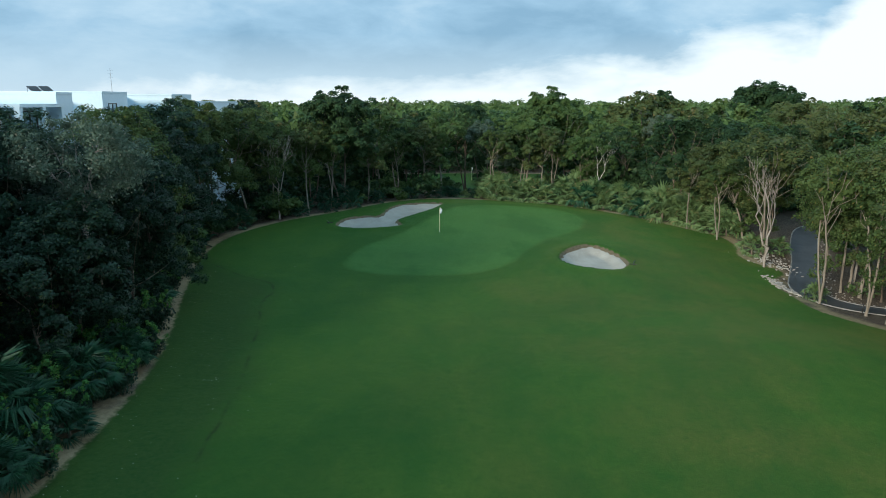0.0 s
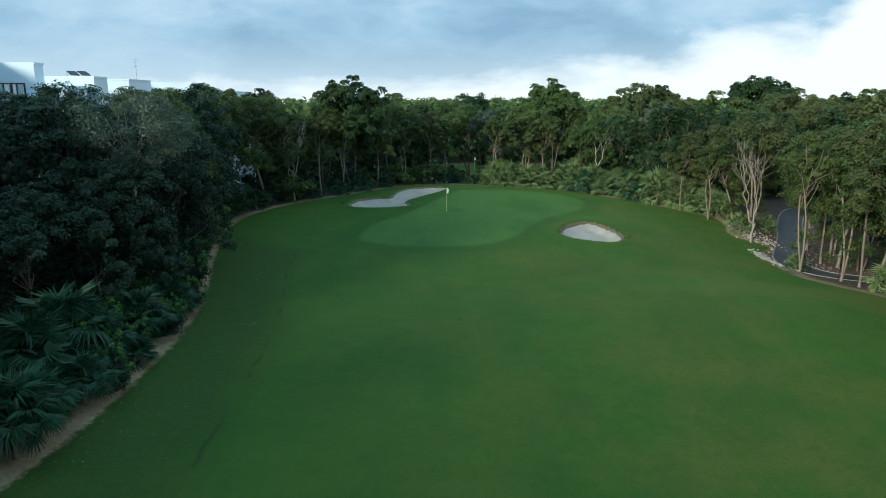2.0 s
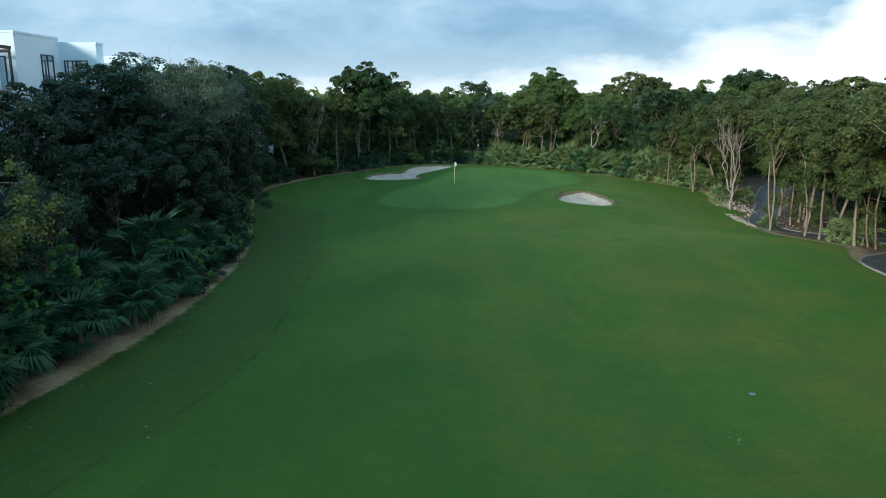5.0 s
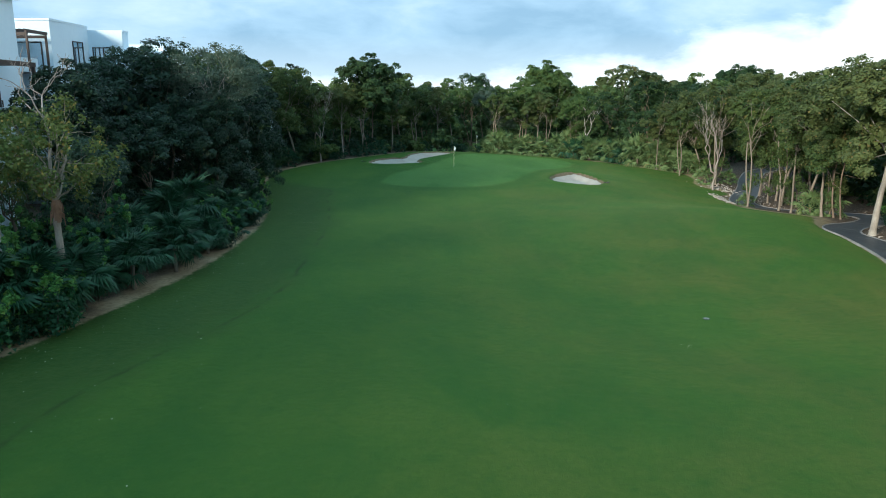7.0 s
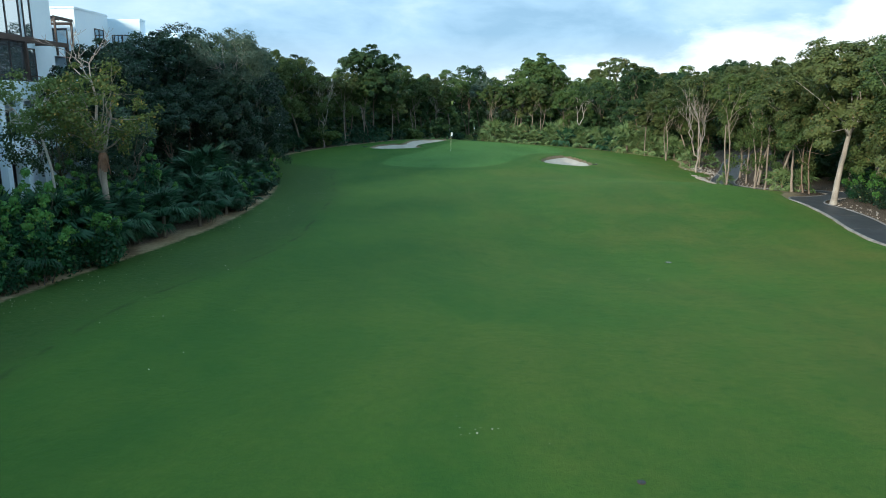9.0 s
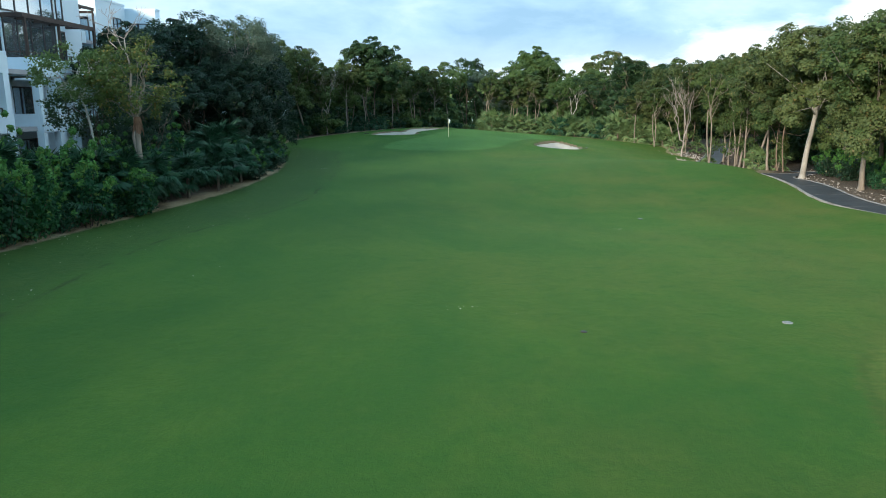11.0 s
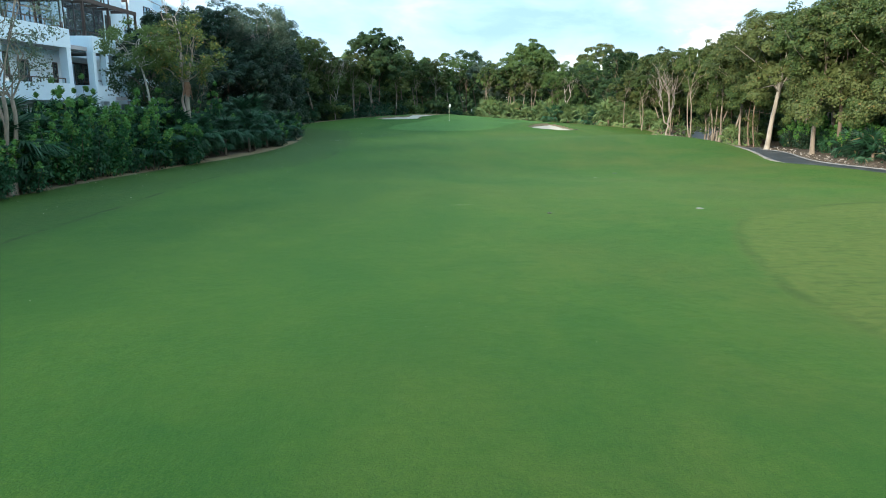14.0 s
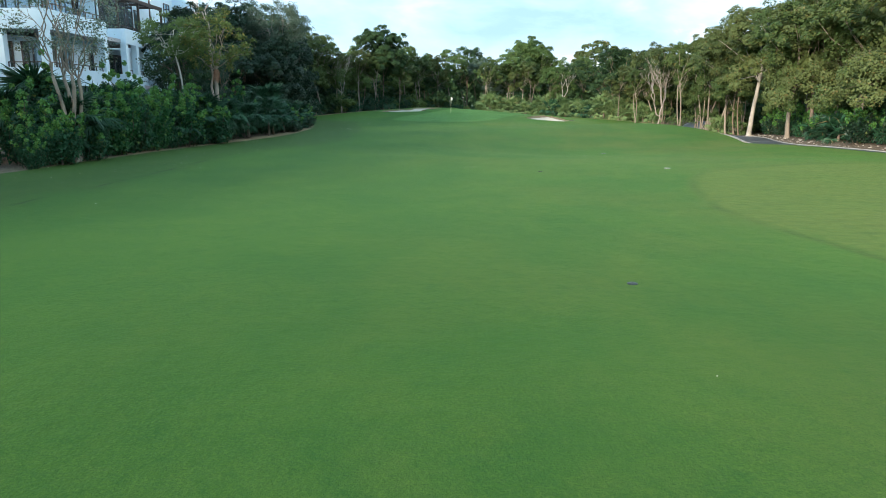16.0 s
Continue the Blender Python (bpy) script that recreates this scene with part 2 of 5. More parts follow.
M_GROUND = ground_material()
M_SAND = plain("bunker_sand", (0.45, 0.41, 0.345), (0.33, 0.295, 0.245), 0.9, 0.95, 0.35, fine=9.0)
M_ASPHALT = plain("worn_asphalt", (0.040, 0.044, 0.050), (0.098, 0.104, 0.110), 0.8, 0.5, 0.25, fine=45.0)
M_KERB = plain("pale_concrete", (0.42, 0.40, 0.37), (0.17, 0.16, 0.15), 1.6, 0.9, 0.3)
M_JOINT = plain("worn_joint_filler", (0.20, 0.195, 0.19), (0.09, 0.09, 0.09), 2.5, 0.9, 0.2)
M_STONE = plain("limestone_rubble", (0.50, 0.46, 0.41), (0.27, 0.24, 0.21), 2.2, 0.9, 0.5)
M_BARK = plain("grey_bark", (0.22, 0.17, 0.13), (0.11, 0.08, 0.06), 2.5, 0.9, 0.6, stretch=(1, 1, 0.3))
M_BARK_PALE = plain("pale_bark", (0.33, 0.28, 0.225), (0.135, 0.108, 0.084), 3.2, 0.9, 0.9, stretch=(1, 1, 0.3))
M_BARK_LIGHT = plain("light_grey_bark", (0.42, 0.385, 0.33), (0.22, 0.195, 0.165), 3.2, 0.9, 0.9, stretch=(1, 1, 0.3))
M_BARK_RED = plain("reddish_bark", (0.25, 0.185, 0.135), (0.11, 0.08, 0.06), 3.2, 0.9, 0.9, stretch=(1, 1, 0.3))
M_TWIG = plain("dark_twig_bark", (0.10, 0.075, 0.055), (0.05, 0.038, 0.03), 3.0, 0.9, 0.3)
M_DEAD = plain("bleached_dead_wood", (0.42, 0.37, 0.33), (0.25, 0.20, 0.17), 3.0, 0.9, 0.4, stretch=(1, 1, 0.3))
M_BLEACHED = plain("bleached_white_bark", (0.62, 0.58, 0.53), (0.36, 0.32, 0.29), 3.0, 0.9, 0.4, stretch=(1, 1, 0.3))
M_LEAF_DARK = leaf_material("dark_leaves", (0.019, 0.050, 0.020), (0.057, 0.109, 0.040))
M_LEAF_MID = leaf_material("green_leaves", (0.054, 0.112, 0.030), (0.158, 0.230, 0.074))
M_LEAF_OLIVE = leaf_material("olive_leaves", (0.053, 0.085, 0.028), (0.152, 0.188, 0.066), (0.19, 0.16, 0.06), 0.05)
M_LEAF_WARM = leaf_material("warm_green_leaves", (0.037, 0.076, 0.023), (0.123, 0.177, 0.056), (0.18, 0.17, 0.05), 0.04)
M_LEAF_GREY = leaf_material("grey_green_leaves", (0.060, 0.100, 0.070), (0.145, 0.198, 0.138), (0.26, 0.27, 0.20), 0.05)
# mainly for the left bank: its shade is put into this dark bluish colour
M_LEAF_SHADED = leaf_material("bluish_dark_leaves", (0.009, 0.031, 0.015), (0.026, 0.067, 0.034), gloss=0.4, rough=0.48)
M_LEAF_YELLOW = leaf_material("yellowing_leaves", (0.050, 0.090, 0.026), (0.138, 0.176, 0.048), (0.26, 0.21, 0.06), 0.10)
M_BUSH = leaf_material("bright_shrub_leaves", (0.010, 0.055, 0.024), (0.042, 0.151, 0.047), (0.12, 0.21, 0.05), 0.08)
M_LIT_TIP = leaf_material("young_shoot_leaves", (0.040, 0.140, 0.036), (0.125, 0.290, 0.066), (0.18, 0.28, 0.06), 0.10)
M_SHRUB = leaf_material("dull_shrub_leaves", (0.010, 0.052, 0.026), (0.042, 0.132, 0.058), (0.11, 0.15, 0.05), 0.05)
M_PALM = leaf_material("fan_palm_leaves", (0.010, 0.046, 0.022), (0.035, 0.106, 0.050), (0.21, 0.18, 0.09), 0.05, 0.18, gloss=0.27, rough=0.46)
M_PALM_LIGHT = leaf_material("pale_fan_palm_leaves", (0.080, 0.150, 0.052), (0.165, 0.240, 0.095), (0.24, 0.22, 0.10), 0.05, 0.2)
M_WHITE = plain("white_render", (0.72, 0.85, 0.92), (0.66, 0.80, 0.88), 0.5, 0.85, 0.05, fine=4.0)
M_SOFFIT = plain("grey_soffit", (0.45, 0.45, 0.46), (0.36, 0.36, 0.37), 0.6, 0.9)
M_TIMBER = plain("dark_stained_timber", (0.060, 0.036, 0.026), (0.034, 0.021, 0.016), 3.0, 0.6, 0.2, stretch=(1, 1, 0.3))
M_FRAME = plain("dark_bronze_frame", (0.035, 0.030, 0.028), (0.022, 0.020, 0.019), 3.0, 0.4)
M_METAL = plain("dull_grey_metal", (0.30, 0.31, 0.32), (0.20, 0.21, 0.22), 4.0, 0.45, metal=0.7)
M_POLE = plain("cream_flagstick", (0.75, 0.70, 0.45), (0.66, 0.62, 0.40), 4.0, 0.4)
M_FLAG = plain("white_flag_cloth", (0.80, 0.80, 0.82), (0.68, 0.70, 0.74), 3.0, 0.8)
M_DARKHOLE = plain("dark_green_plastic", (0.014, 0.020, 0.022), (0.03, 0.034, 0.036), 6.0, 0.5)
M_STONE_DULL = plain("dull_stone", (0.44, 0.40, 0.36), (0.22, 0.185, 0.155), 2.2, 0.9, 0.5)
M_PLATE = plain("worn_grey_plate", (0.26, 0.27, 0.25), (0.15, 0.16, 0.15), 8.0, 0.6)
M_FRAYED = plain("frayed_red_bark", (0.27, 0.15, 0.095), (0.15, 0.085, 0.055), 6.0, 0.9, 0.4)
M_FALLEN = plain("dry_fallen_leaf", (0.30, 0.28, 0.20), (0.46, 0.45, 0.38), 6.0, 0.9)
m_, nt_, bs_, _o = material("tinted_window_glass")
bs_.inputs["Base Color"].default_value = (0.46, 0.55, 0.60, 1)
bs_.inputs["Roughness"].default_value, bs_.inputs["Metallic"].default_value = 0.04, 0.85
M_GLASS = m_


# ---- helpers for meshes ----
def mesh_of(name, verts, faces, mat, smooth=False):
    me = bpy.data.meshes.new(name)
    me.from_pydata([tuple(v) for v in np.asarray(verts, float).tolist()], [], faces if isinstance(faces, list) else faces.tolist())
    me.materials.append(mat)
    if smooth:
        me.shade_smooth()
    return me


def thing(name, label, category, group="", kind=""):
    ob = new(name)
    ob.empty_display_size = 0.2
    return tagged(ob, label, category, group, kind)


def part(name, me, parent, label=""):
    ob = new(name, me)
    ob.parent = parent
    return tagged(ob, label)


def boxes(name, items, mat):
    """One mesh of axis-aligned boxes (x0, y0, z0, x1, y1, z1)."""
    v, f = [], []
    for x0, y0, z0, x1, y1, z1 in items:
        n = len(v)
        v += [(x0, y0, z0), (x1, y0, z0), (x1, y1, z0), (x0, y1, z0), (x0, y0, z1), (x1, y0, z1), (x1, y1, z1), (x0, y1, z1)]
        f += [[n + i for i in q] for q in ((0, 3, 2, 1), (4, 5, 6, 7), (0, 1, 5, 4), (1, 2, 6, 5), (2, 3, 7, 6), (3, 0, 4, 7))]
    return mesh_of(name, v, f, mat)


def tube(points, radii, sides=6, cap=True):
    pts = np.asarray(points, float)
    n = len(pts)
    v, f = [], []
    ref = np.array((0.3, 0.9, 0.2))
    for i in range(n):
        d = pts[min(i + 1, n - 1)] - pts[max(i - 1, 0)]
        d /= np.linalg.norm(d) + 1e-9
        a = np.cross(d, ref)
        a /= np.linalg.norm(a) + 1e-9
        b = np.cross(d, a)
        for s in range(sides):
            w = 2 * math.pi * s / sides
            v.append(pts[i] + radii[i] * (math.cos(w) * a + math.sin(w) * b))
    for i in range(n - 1):
        for s in range(sides):
            q = (s + 1) % sides
            f.append([i * sides + s, i * sides + q, (i + 1) * sides + q, (i + 1) * sides + s])
    if cap:
        f.append([(n - 1) * sides + s for s in range(sides)])
    return v, f


class Build:
    """Gathers tubes into one mesh."""

    def __init__(self):
        self.v, self.f = [], []

    def add(self, v, f):
        n = len(self.v)
        self.v += list(v)
        self.f += [[n + i for i in q] for q in f]

    def mesh(self, name, mat, smooth=True):
        return mesh_of(name, self.v, self.f, mat, smooth)


def gauss(x, y, cx, cy, sx, sy):
    return np.exp(-((x - cx) / sx) ** 2 - ((y - cy) / sy) ** 2)


def smooth_loop(pts, n=6, closed=True):
    """Points of a Catmull-Rom curve through pts."""
    p = np.asarray(pts, float)
    k = len(p)
    out = []
    for i in range(k if closed else k - 1):
        if closed:
            a, b, c, d = p[(i - 1) % k], p[i], p[(i + 1) % k], p[(i + 2) % k]
        else:
            a, b, c, d = p[max(i - 1, 0)], p[i], p[i + 1], p[min(i + 2, k - 1)]
        for s in range(n):
            t = s / n
            out.append(0.5 * (2 * b + (c - a) * t + (2 * a - 5 * b + 4 * c - d) * t * t + (3 * b - a - 3 * c + d) * t ** 3))
    if not closed:
        out.append(p[-1])
    return np.array(out)


def signed(poly, x, y):
    """Distance to a closed outline, positive inside."""
    x, y = np.asarray(x, float), np.asarray(y, float)
    best, inside = np.full(x.shape, 1e9), np.zeros(x.shape, bool)
    q = np.roll(poly, -1, 0)
    for (ax, ay), (bx, by) in zip(poly, q):
        dx, dy = bx - ax, by - ay
        t = np.clip(((x - ax) * dx + (y - ay) * dy) / (dx * dx + dy * dy + 1e-12), 0, 1)
        best = np.minimum(best, np.hypot(x - ax - t * dx, y - ay - t * dy))
        with np.errstate(divide="ignore", invalid="ignore"):
            inside ^= ((ay > y) != (by > y)) & (x < dx * (y - ay) / (dy if dy else 1e-12) + ax)
    return np.where(inside, best, -best)


# ---- outlines on the ground ----
LAWN = smooth_loop([(-22, -140), (-19, -30), (-17.4, -10), (-16.4, -1), (-15.3, 5), (-13.9, 11.4), (-13.0, 17.5), (-13.0, 25.5), (-13.6, 31), (-14.6, 35.5),
                    (-16.6, 43), (-18.6, 52), (-18.8, 60), (-15.6, 66.2), (-10.5, 69.8), (-6, 75), (-1.5, 79.5), (5, 81.5), (11, 81.8), (16, 79.3), (20.2, 74.8),
                    (23.9, 69), (26.3, 65.2), (26.6, 62), (25.5, 58.3), (26.3, 55.9), (27.4, 54.2), (25.0, 51.2), (24.7, 48), (24.4, 43.6), (25.2, 40.5), (26.4, 36.6), (25.2, 33.4), (23.9, 30.8),
                    (23.2, 26.4), (22.2, 20.8), (21.2, 17.0), (20.7, 13.6), (20.9, 9.5), (21.6, 5.5), (22.6, 1), (23.6, -4), (25.0, -14), (28, -40), (34, -140)], 5)
LAWN_BEYOND = smooth_loop([(-12, 104), (-3, 98), (6, 96.5), (14, 97.5), (22, 101), (27, 110), (20, 121), (2, 123), (-12, 119)], 5)
GREEN = smooth_loop([(-7.3, 50.3), (-5, 48.2), (-1, 47.8), (2.7, 48.6), (5.2, 51), (7, 54.8), (9.8, 59.2), (13.4, 66), (14.4, 72), (12.2, 76.2), (7.5, 76.5), (2, 73), (-0.6, 67), (-3.4, 60), (-6.4, 55.5)], 5)
BUNKER_ROUND = smooth_loop([(9.1, 52.3), (10.0, 54.3), (11.9, 55.9), (13.5, 54.9), (14.1, 51.8), (12.9, 49.8), (11.1, 49.7), (9.5, 50.6)], 6)
BUNKER_LONG = smooth_loop([(-9.8, 63.3), (-9.2, 65.7), (-7.6, 66.4), (-6.1, 66.5), (-5.5, 69.9), (-4.4, 72.8), (-2.4, 74.2), (-0.2, 74.7), (-0.9, 70.8), (-2.6, 67.4), (-4.3, 64.5), (-3.9, 62.4), (-6.8, 61.6), (-8.9, 62.1)], 5)
PATH_LINE = smooth_loop([(60, 72.5), (50, 73.6), (43, 72.8), (37.4, 69.6), (33.6, 63.4), (31.4, 58.6), (29.3, 54.5), (27.5, 51.0), (27.0, 48.3), (28.0, 46.0), (30.6, 44.2), (33.0, 41.6), (32.6, 38.2), (30.0, 34.6), (26.8, 32.0),
                         (24.9, 29.2), (24.5, 26.2), (23.6, 21.6), (22.6, 17.6), (22.0, 13.6), (22.1, 9.5), (22.8, 5.5), (23.9, 1), (25.2, -4), (26.6, -14), (29.6, -40), (36, -140)], 6, False)
ROUGH_LEFT = smooth_loop([(-40, -140), (-14.5, -140), (-12.5, -30), (-12.1, -14), (-11.9, -1), (-11.5, 2.6), (-10.4, 5.8), (-8.9, 10.6), (-8.4, 15), (-8.6, 20), (-8.8, 27), (-9.6, 33), (-11, 40), (-14, 47), (-40, 52)], 4)
ROUGH_RIGHT = smooth_loop([(9.5, -140), (7.5, -40), (6.0, -25), (5.4, -20), (5.8, -16.3), (7.5, -11.2), (11.5, -8.6), (18, -7.2), (22, -4), (60, 0), (60, -140)], 4)


def rolling(x, y):
    """The lie of the land without the path."""
    return (-0.43 + 0.23 * gauss(x, y, 0, -34, 60, 22)      # rise under the near end
            + 1.73 * gauss(x, y, -3, 72, 17, 18)            # raised green
            + 0.5 * gauss(x, y, 11, 54, 8, 8)              # shoulder by the round bunker
            + 0.22 * gauss(x, y, 11.8, 57.2, 4, 2.4)        # mound behind it
            + 0.53 * gauss(x, y, -22, 34, 16, 34)           # bank on the left
            + -1.32 * gauss(x, y, 31, 48, 13, 14)            # hollow of the path
            + 0.14 * gauss(x, y, 30, 14, 14, 18)
            + -0.74 * gauss(x, y, 9, 12, 12, 10)             # dip in the fairway
            + 0.59 * gauss(x, y, 16, 31, 10, 7.5)           # ridge across the fairway
            + 0.32 * gauss(x, y, 20, 8, 6.5, 7)                # low lip along the path
            + 0.25 * gauss(x, y, 19, 33, 7, 6)
            + -0.34 * gauss(x, y, 26, 29.5, 4.2, 6.5)        # bend of the path
            + 0.3 * gauss(x, y, 15, -9, 10, 7))            # mound in the rough


def path_offset(x, y):
    """Distance from the middle of the cart path."""
    x, y = np.asarray(x, float), np.asarray(y, float)
    best = np.full(x.shape, 1e9)
    for (ax, ay), (bx, by) in zip(PATH_LINE[:-1], PATH_LINE[1:]):
        dx, dy = bx - ax, by - ay
        t = np.clip(((x - ax) * dx + (y - ay) * dy) / (dx * dx + dy * dy + 1e-12), 0, 1)
        best = np.minimum(best, np.hypot(x - ax - t * dx, y - ay - t * dy))
    return best


def height(x, y):
    """The lie of the land, with the path a little sunk."""
    return rolling(x, y) - (0.24 + 0.15 / (1 + np.exp((np.asarray(y, float) - 15) / 2.5))) * np.exp(-(path_offset(x, y) / 1.8) ** 4)


def bunker_fall(d, depth):
    t = np.clip(d / 1.1, 0, 1)
    return depth * t * t * (3 - 2 * t)


def surface(x, y):
    """The ground's height with the bunkers cut in."""
    z = height(x, y)
    for poly in (BUNKER_ROUND, BUNKER_LONG):
        d = signed(poly, x, y)
        z = z - np.where(d > 0, 0.22 + bunker_fall(d, 0.40), 0) + 0.10 * np.exp(-((d + 0.5) / 0.6) ** 2)
    return z


def spaced(*runs):
    out = []
    for a, b, s in runs:
        out += list(np.arange(a, b, s))
    return np.array(out)


far_run = [15, 35, 70, 130, 240, 420, 800, 1500, 2600]
gx = np.concatenate([[-45 - v for v in reversed(far_run)], spaced((-45, -19, 1.0), (-19, -11, 0.5), (-11, 15, 0.28), (15, 30, 0.5), (30, 45.1, 1.0)), [45 + v for v in far_run]])
gy = np.concatenate([[-60 - v for v in reversed(far_run)], spaced((-60, -30, 1.0), (-30, 48, 0.6), (48, 78, 0.28), (78, 90, 0.6), (90, 120.1, 2.0)), [120 + v for v in far_run]])
GX, GY = np.meshgrid(gx, gy)
px, py = GX.ravel(), GY.ravel()
pz = surface(px, py)
pd = path_offset(px, py)
pz = pz - 0.10 * np.clip((1.45 - pd) / 0.3, 0, 1)          # bed of the path
nx, ny = len(gx), len(gy)
idx = np.arange(nx * ny).reshape(ny, nx)
quads = np.stack([idx[:-1, :-1], idx[:-1, 1:], idx[1:, 1:], idx[1:, :-1]], -1).reshape(-1, 4)
me = mesh_of("ground", np.stack([px, py, pz], 1), quads, M_GROUND, True)
lawn_d = np.maximum(signed(LAWN, px, py), signed(LAWN_BEYOND, px, py))
for key, val in (("d_lawn", np.minimum(lawn_d, pd - 1.2)), ("d_green", signed(GREEN, px, py)), ("d_bunker", np.maximum(signed(BUNKER_ROUND, px, py), signed(BUNKER_LONG, px, py))), ("d_rough", signed(ROUGH_RIGHT, px, py)), ("d_strip", signed(ROUGH_LEFT, px, py))):
    at = me.attributes.new(key, "FLOAT", "POINT")
    at.data.foreach_set("value", np.clip(val, -60, 60).astype(np.float32))
tagged(new("ground", me), "mown green fairway grass with soil and leaf litter under trees", "ground", kind="structure")


def bunker(poly, label, brink):
    x0, y0 = poly.min(0) - 0.5
    x1, y1 = poly.max(0) + 0.5
    xs, ys = np.arange(x0, x1, 0.22), np.arange(y0, y1, 0.22)
    X_, Y_ = np.meshgrid(xs, ys)
    d = signed(poly, X_.ravel(), Y_.ravel())
    z = height(X_.ravel(), Y_.ravel()) - brink - bunker_fall(d, 0.40) - np.where(d < 0, 0.25 * np.clip(-d, 0, 1), 0)
    z += 0.025 * np.sin(X_.ravel() * 2.3 + 1.7 * np.sin(Y_.ravel() * 1.1))
    n, w = len(ys), len(xs)
    ii = np.arange(n * w).reshape(n, w)
    q = np.stack([ii[:-1, :-1], ii[:-1, 1:], ii[1:, 1:], ii[1:, :-1]], -1).reshape(-1, 4)
    keep = d[q].max(1) > -0.35
    ob = new("sand_bunker", mesh_of("sand_bunker", np.stack([X_.ravel(), Y_.ravel(), z], 1), q[keep], M_SAND, True))
    return tagged(ob, label, "sand bunker", kind="structure")


bunker(BUNKER_ROUND, "raked pale sand bunker cut into the green's shoulder", 0.15)
bunker(BUNKER_LONG, "long winding pale sand bunker behind the green", 0.10)


def ribbon(line, half_in, half_out, lift, thick, name, mat):
    """A strip along a line between two offsets, with thickness."""
    t = np.gradient(line, axis=0)
    t /= np.linalg.norm(t, axis=1)[:, None]
    nrm = np.stack([-t[:, 1], t[:, 0]], 1)
    v, f = [], []
    cols = np.linspace(half_in, half_out, 5 if half_out - half_in > 1 else 2)
    k = len(cols)
    for p, n in zip(line, nrm):
        for c in cols:
            q = p + n * c
            v.append((q[0], q[1], float(height(q[0], q[1])) + lift))
        for c in (cols[-1], cols[0]):
            q = p + n * c
            v.append((q[0], q[1], float(height(q[0], q[1])) + lift - thick))
    w = k + 2
    for i in range(len(line) - 1):
        for s in range(w):
            r = (s + 1) % w
            f.append([i * w + s, (i + 1) * w + s, (i + 1) * w + r, i * w + r])
    return mesh_of(name, v, f, mat, False)


dense = smooth_loop(PATH_LINE, 2, False)
tagged(new("cart_path", ribbon(dense, -1.08, 1.08, 0.03, 0.2, "cart_path", M_ASPHALT)), "winding dark asphalt cart path with worn surface", "path", kind="structure")
for side_ in (-1, 1):
    a, b = sorted((side_ * 1.085, side_ * 1.18))
    tagged(new("kerb", ribbon(dense, a, b, 0.06, 0.25, "kerb", M_KERB)), "low pale concrete kerb along the cart path", "kerb", "kerbs of the cart path", kind="structure")


# pale joints across the near stretch of the path
path_ob = bpy.data.objects["cart_path"]
run_ = 0.0
for (ax, ay), (bx, by) in zip(dense[:-1], dense[1:]):
    run_ += math.hypot(bx - ax, by - ay)
    if run_ > 4.4 and -6 < by < 34:
        run_ = 0.0
        tx, ty = (bx - ax) / math.hypot(bx - ax, by - ay), (by - ay) / math.hypot(bx - ax, by - ay)
        v = []
        for lift in (0.0, 0.036):
            for c in np.linspace(-1.06, 1.06, 5):
                for e in (-0.022, 0.022):
                    x_, y_ = ax - ty * c + tx * e, ay + tx * c + ty * e
                    v.append((x_, y_, float(height(x_, y_)) + lift))
        f = [[10 + 2 * i, 12 + 2 * i, 13 + 2 * i, 11 + 2 * i] for i in range(4)] + [[2 * i, 2 * i + 2, 12 + 2 * i, 10 + 2 * i] for i in range(4)] + [[2 * i + 1, 11 + 2 * i, 13 + 2 * i, 2 * i + 3] for i in range(4)]
        part("joint", mesh_of("joint", v, f, M_JOINT), path_ob, "pale joint across the asphalt")

# ---- plants ----
def leaf_cloud(rng, centres, normals, size, aspect=0.42, fold=0.10, tilt=0.55, three=False):
    """One small folded leaf at every centre, facing about along its normal."""
    n = len(centres)
    nm = normals + rng.normal(0, tilt, (n, 3))
    nm /= np.linalg.norm(nm, axis=1)[:, None] + 1e-9
    t = np.cross(nm, rng.normal(0, 1, (n, 3)))
    t /= np.linalg.norm(t, axis=1)[:, None] + 1e-9
    s = np.cross(nm, t)
    L = (size * rng.uniform(0.6, 1.35, n))[:, None]
    if three:
        v = np.stack([centres - t * L * 0.45 - nm * L * 0.05, centres + t * L * 0.2 + s * L * aspect * 1.05, centres + t * L * 0.35 - s * L * aspect * 1.05 - nm * L * 0.08], 1).reshape(-1, 3)
        return v, np.arange(n * 3).reshape(-1, 3)
    v = np.stack([centres - t * L * 0.5, centres + s * L * aspect - nm * L * fold, centres + t * L * 0.5, centres - s * L * aspect - nm * L * fold], 1).reshape(-1, 3)
    f = np.arange(n * 4).reshape(-1, 4)
    return v, f


def puff_leaves(rng, puffs, per, size, flat=0.75, shell=(0.55, 1.05), heart=None):
    """Leaves on the shells of many clumps; puffs: x, y, z, r."""
    p = np.repeat(puffs, per, 0)
    d = rng.normal(0, 1, (len(p), 3))
    d[:, 2] = d[:, 2] * 0.9 + 0.35
    if heart is not None:                      # leaves grow on the outer, lit side of each clump
        o = p[:, :3] - np.asarray(heart)
        d += 0.9 * o / (np.linalg.norm(o, axis=1)[:, None] + 1e-9)
    d /= np.linalg.norm(d, axis=1)[:, None]
    rr = p[:, 3:4] * rng.uniform(*shell, (len(p), 1))
    c = p[:, :3] + d * rr * np.array((1, 1, flat))
    return c, d * np.array((0.8, 0.8, 1.0)) + np.array((0, 0, 0.35))


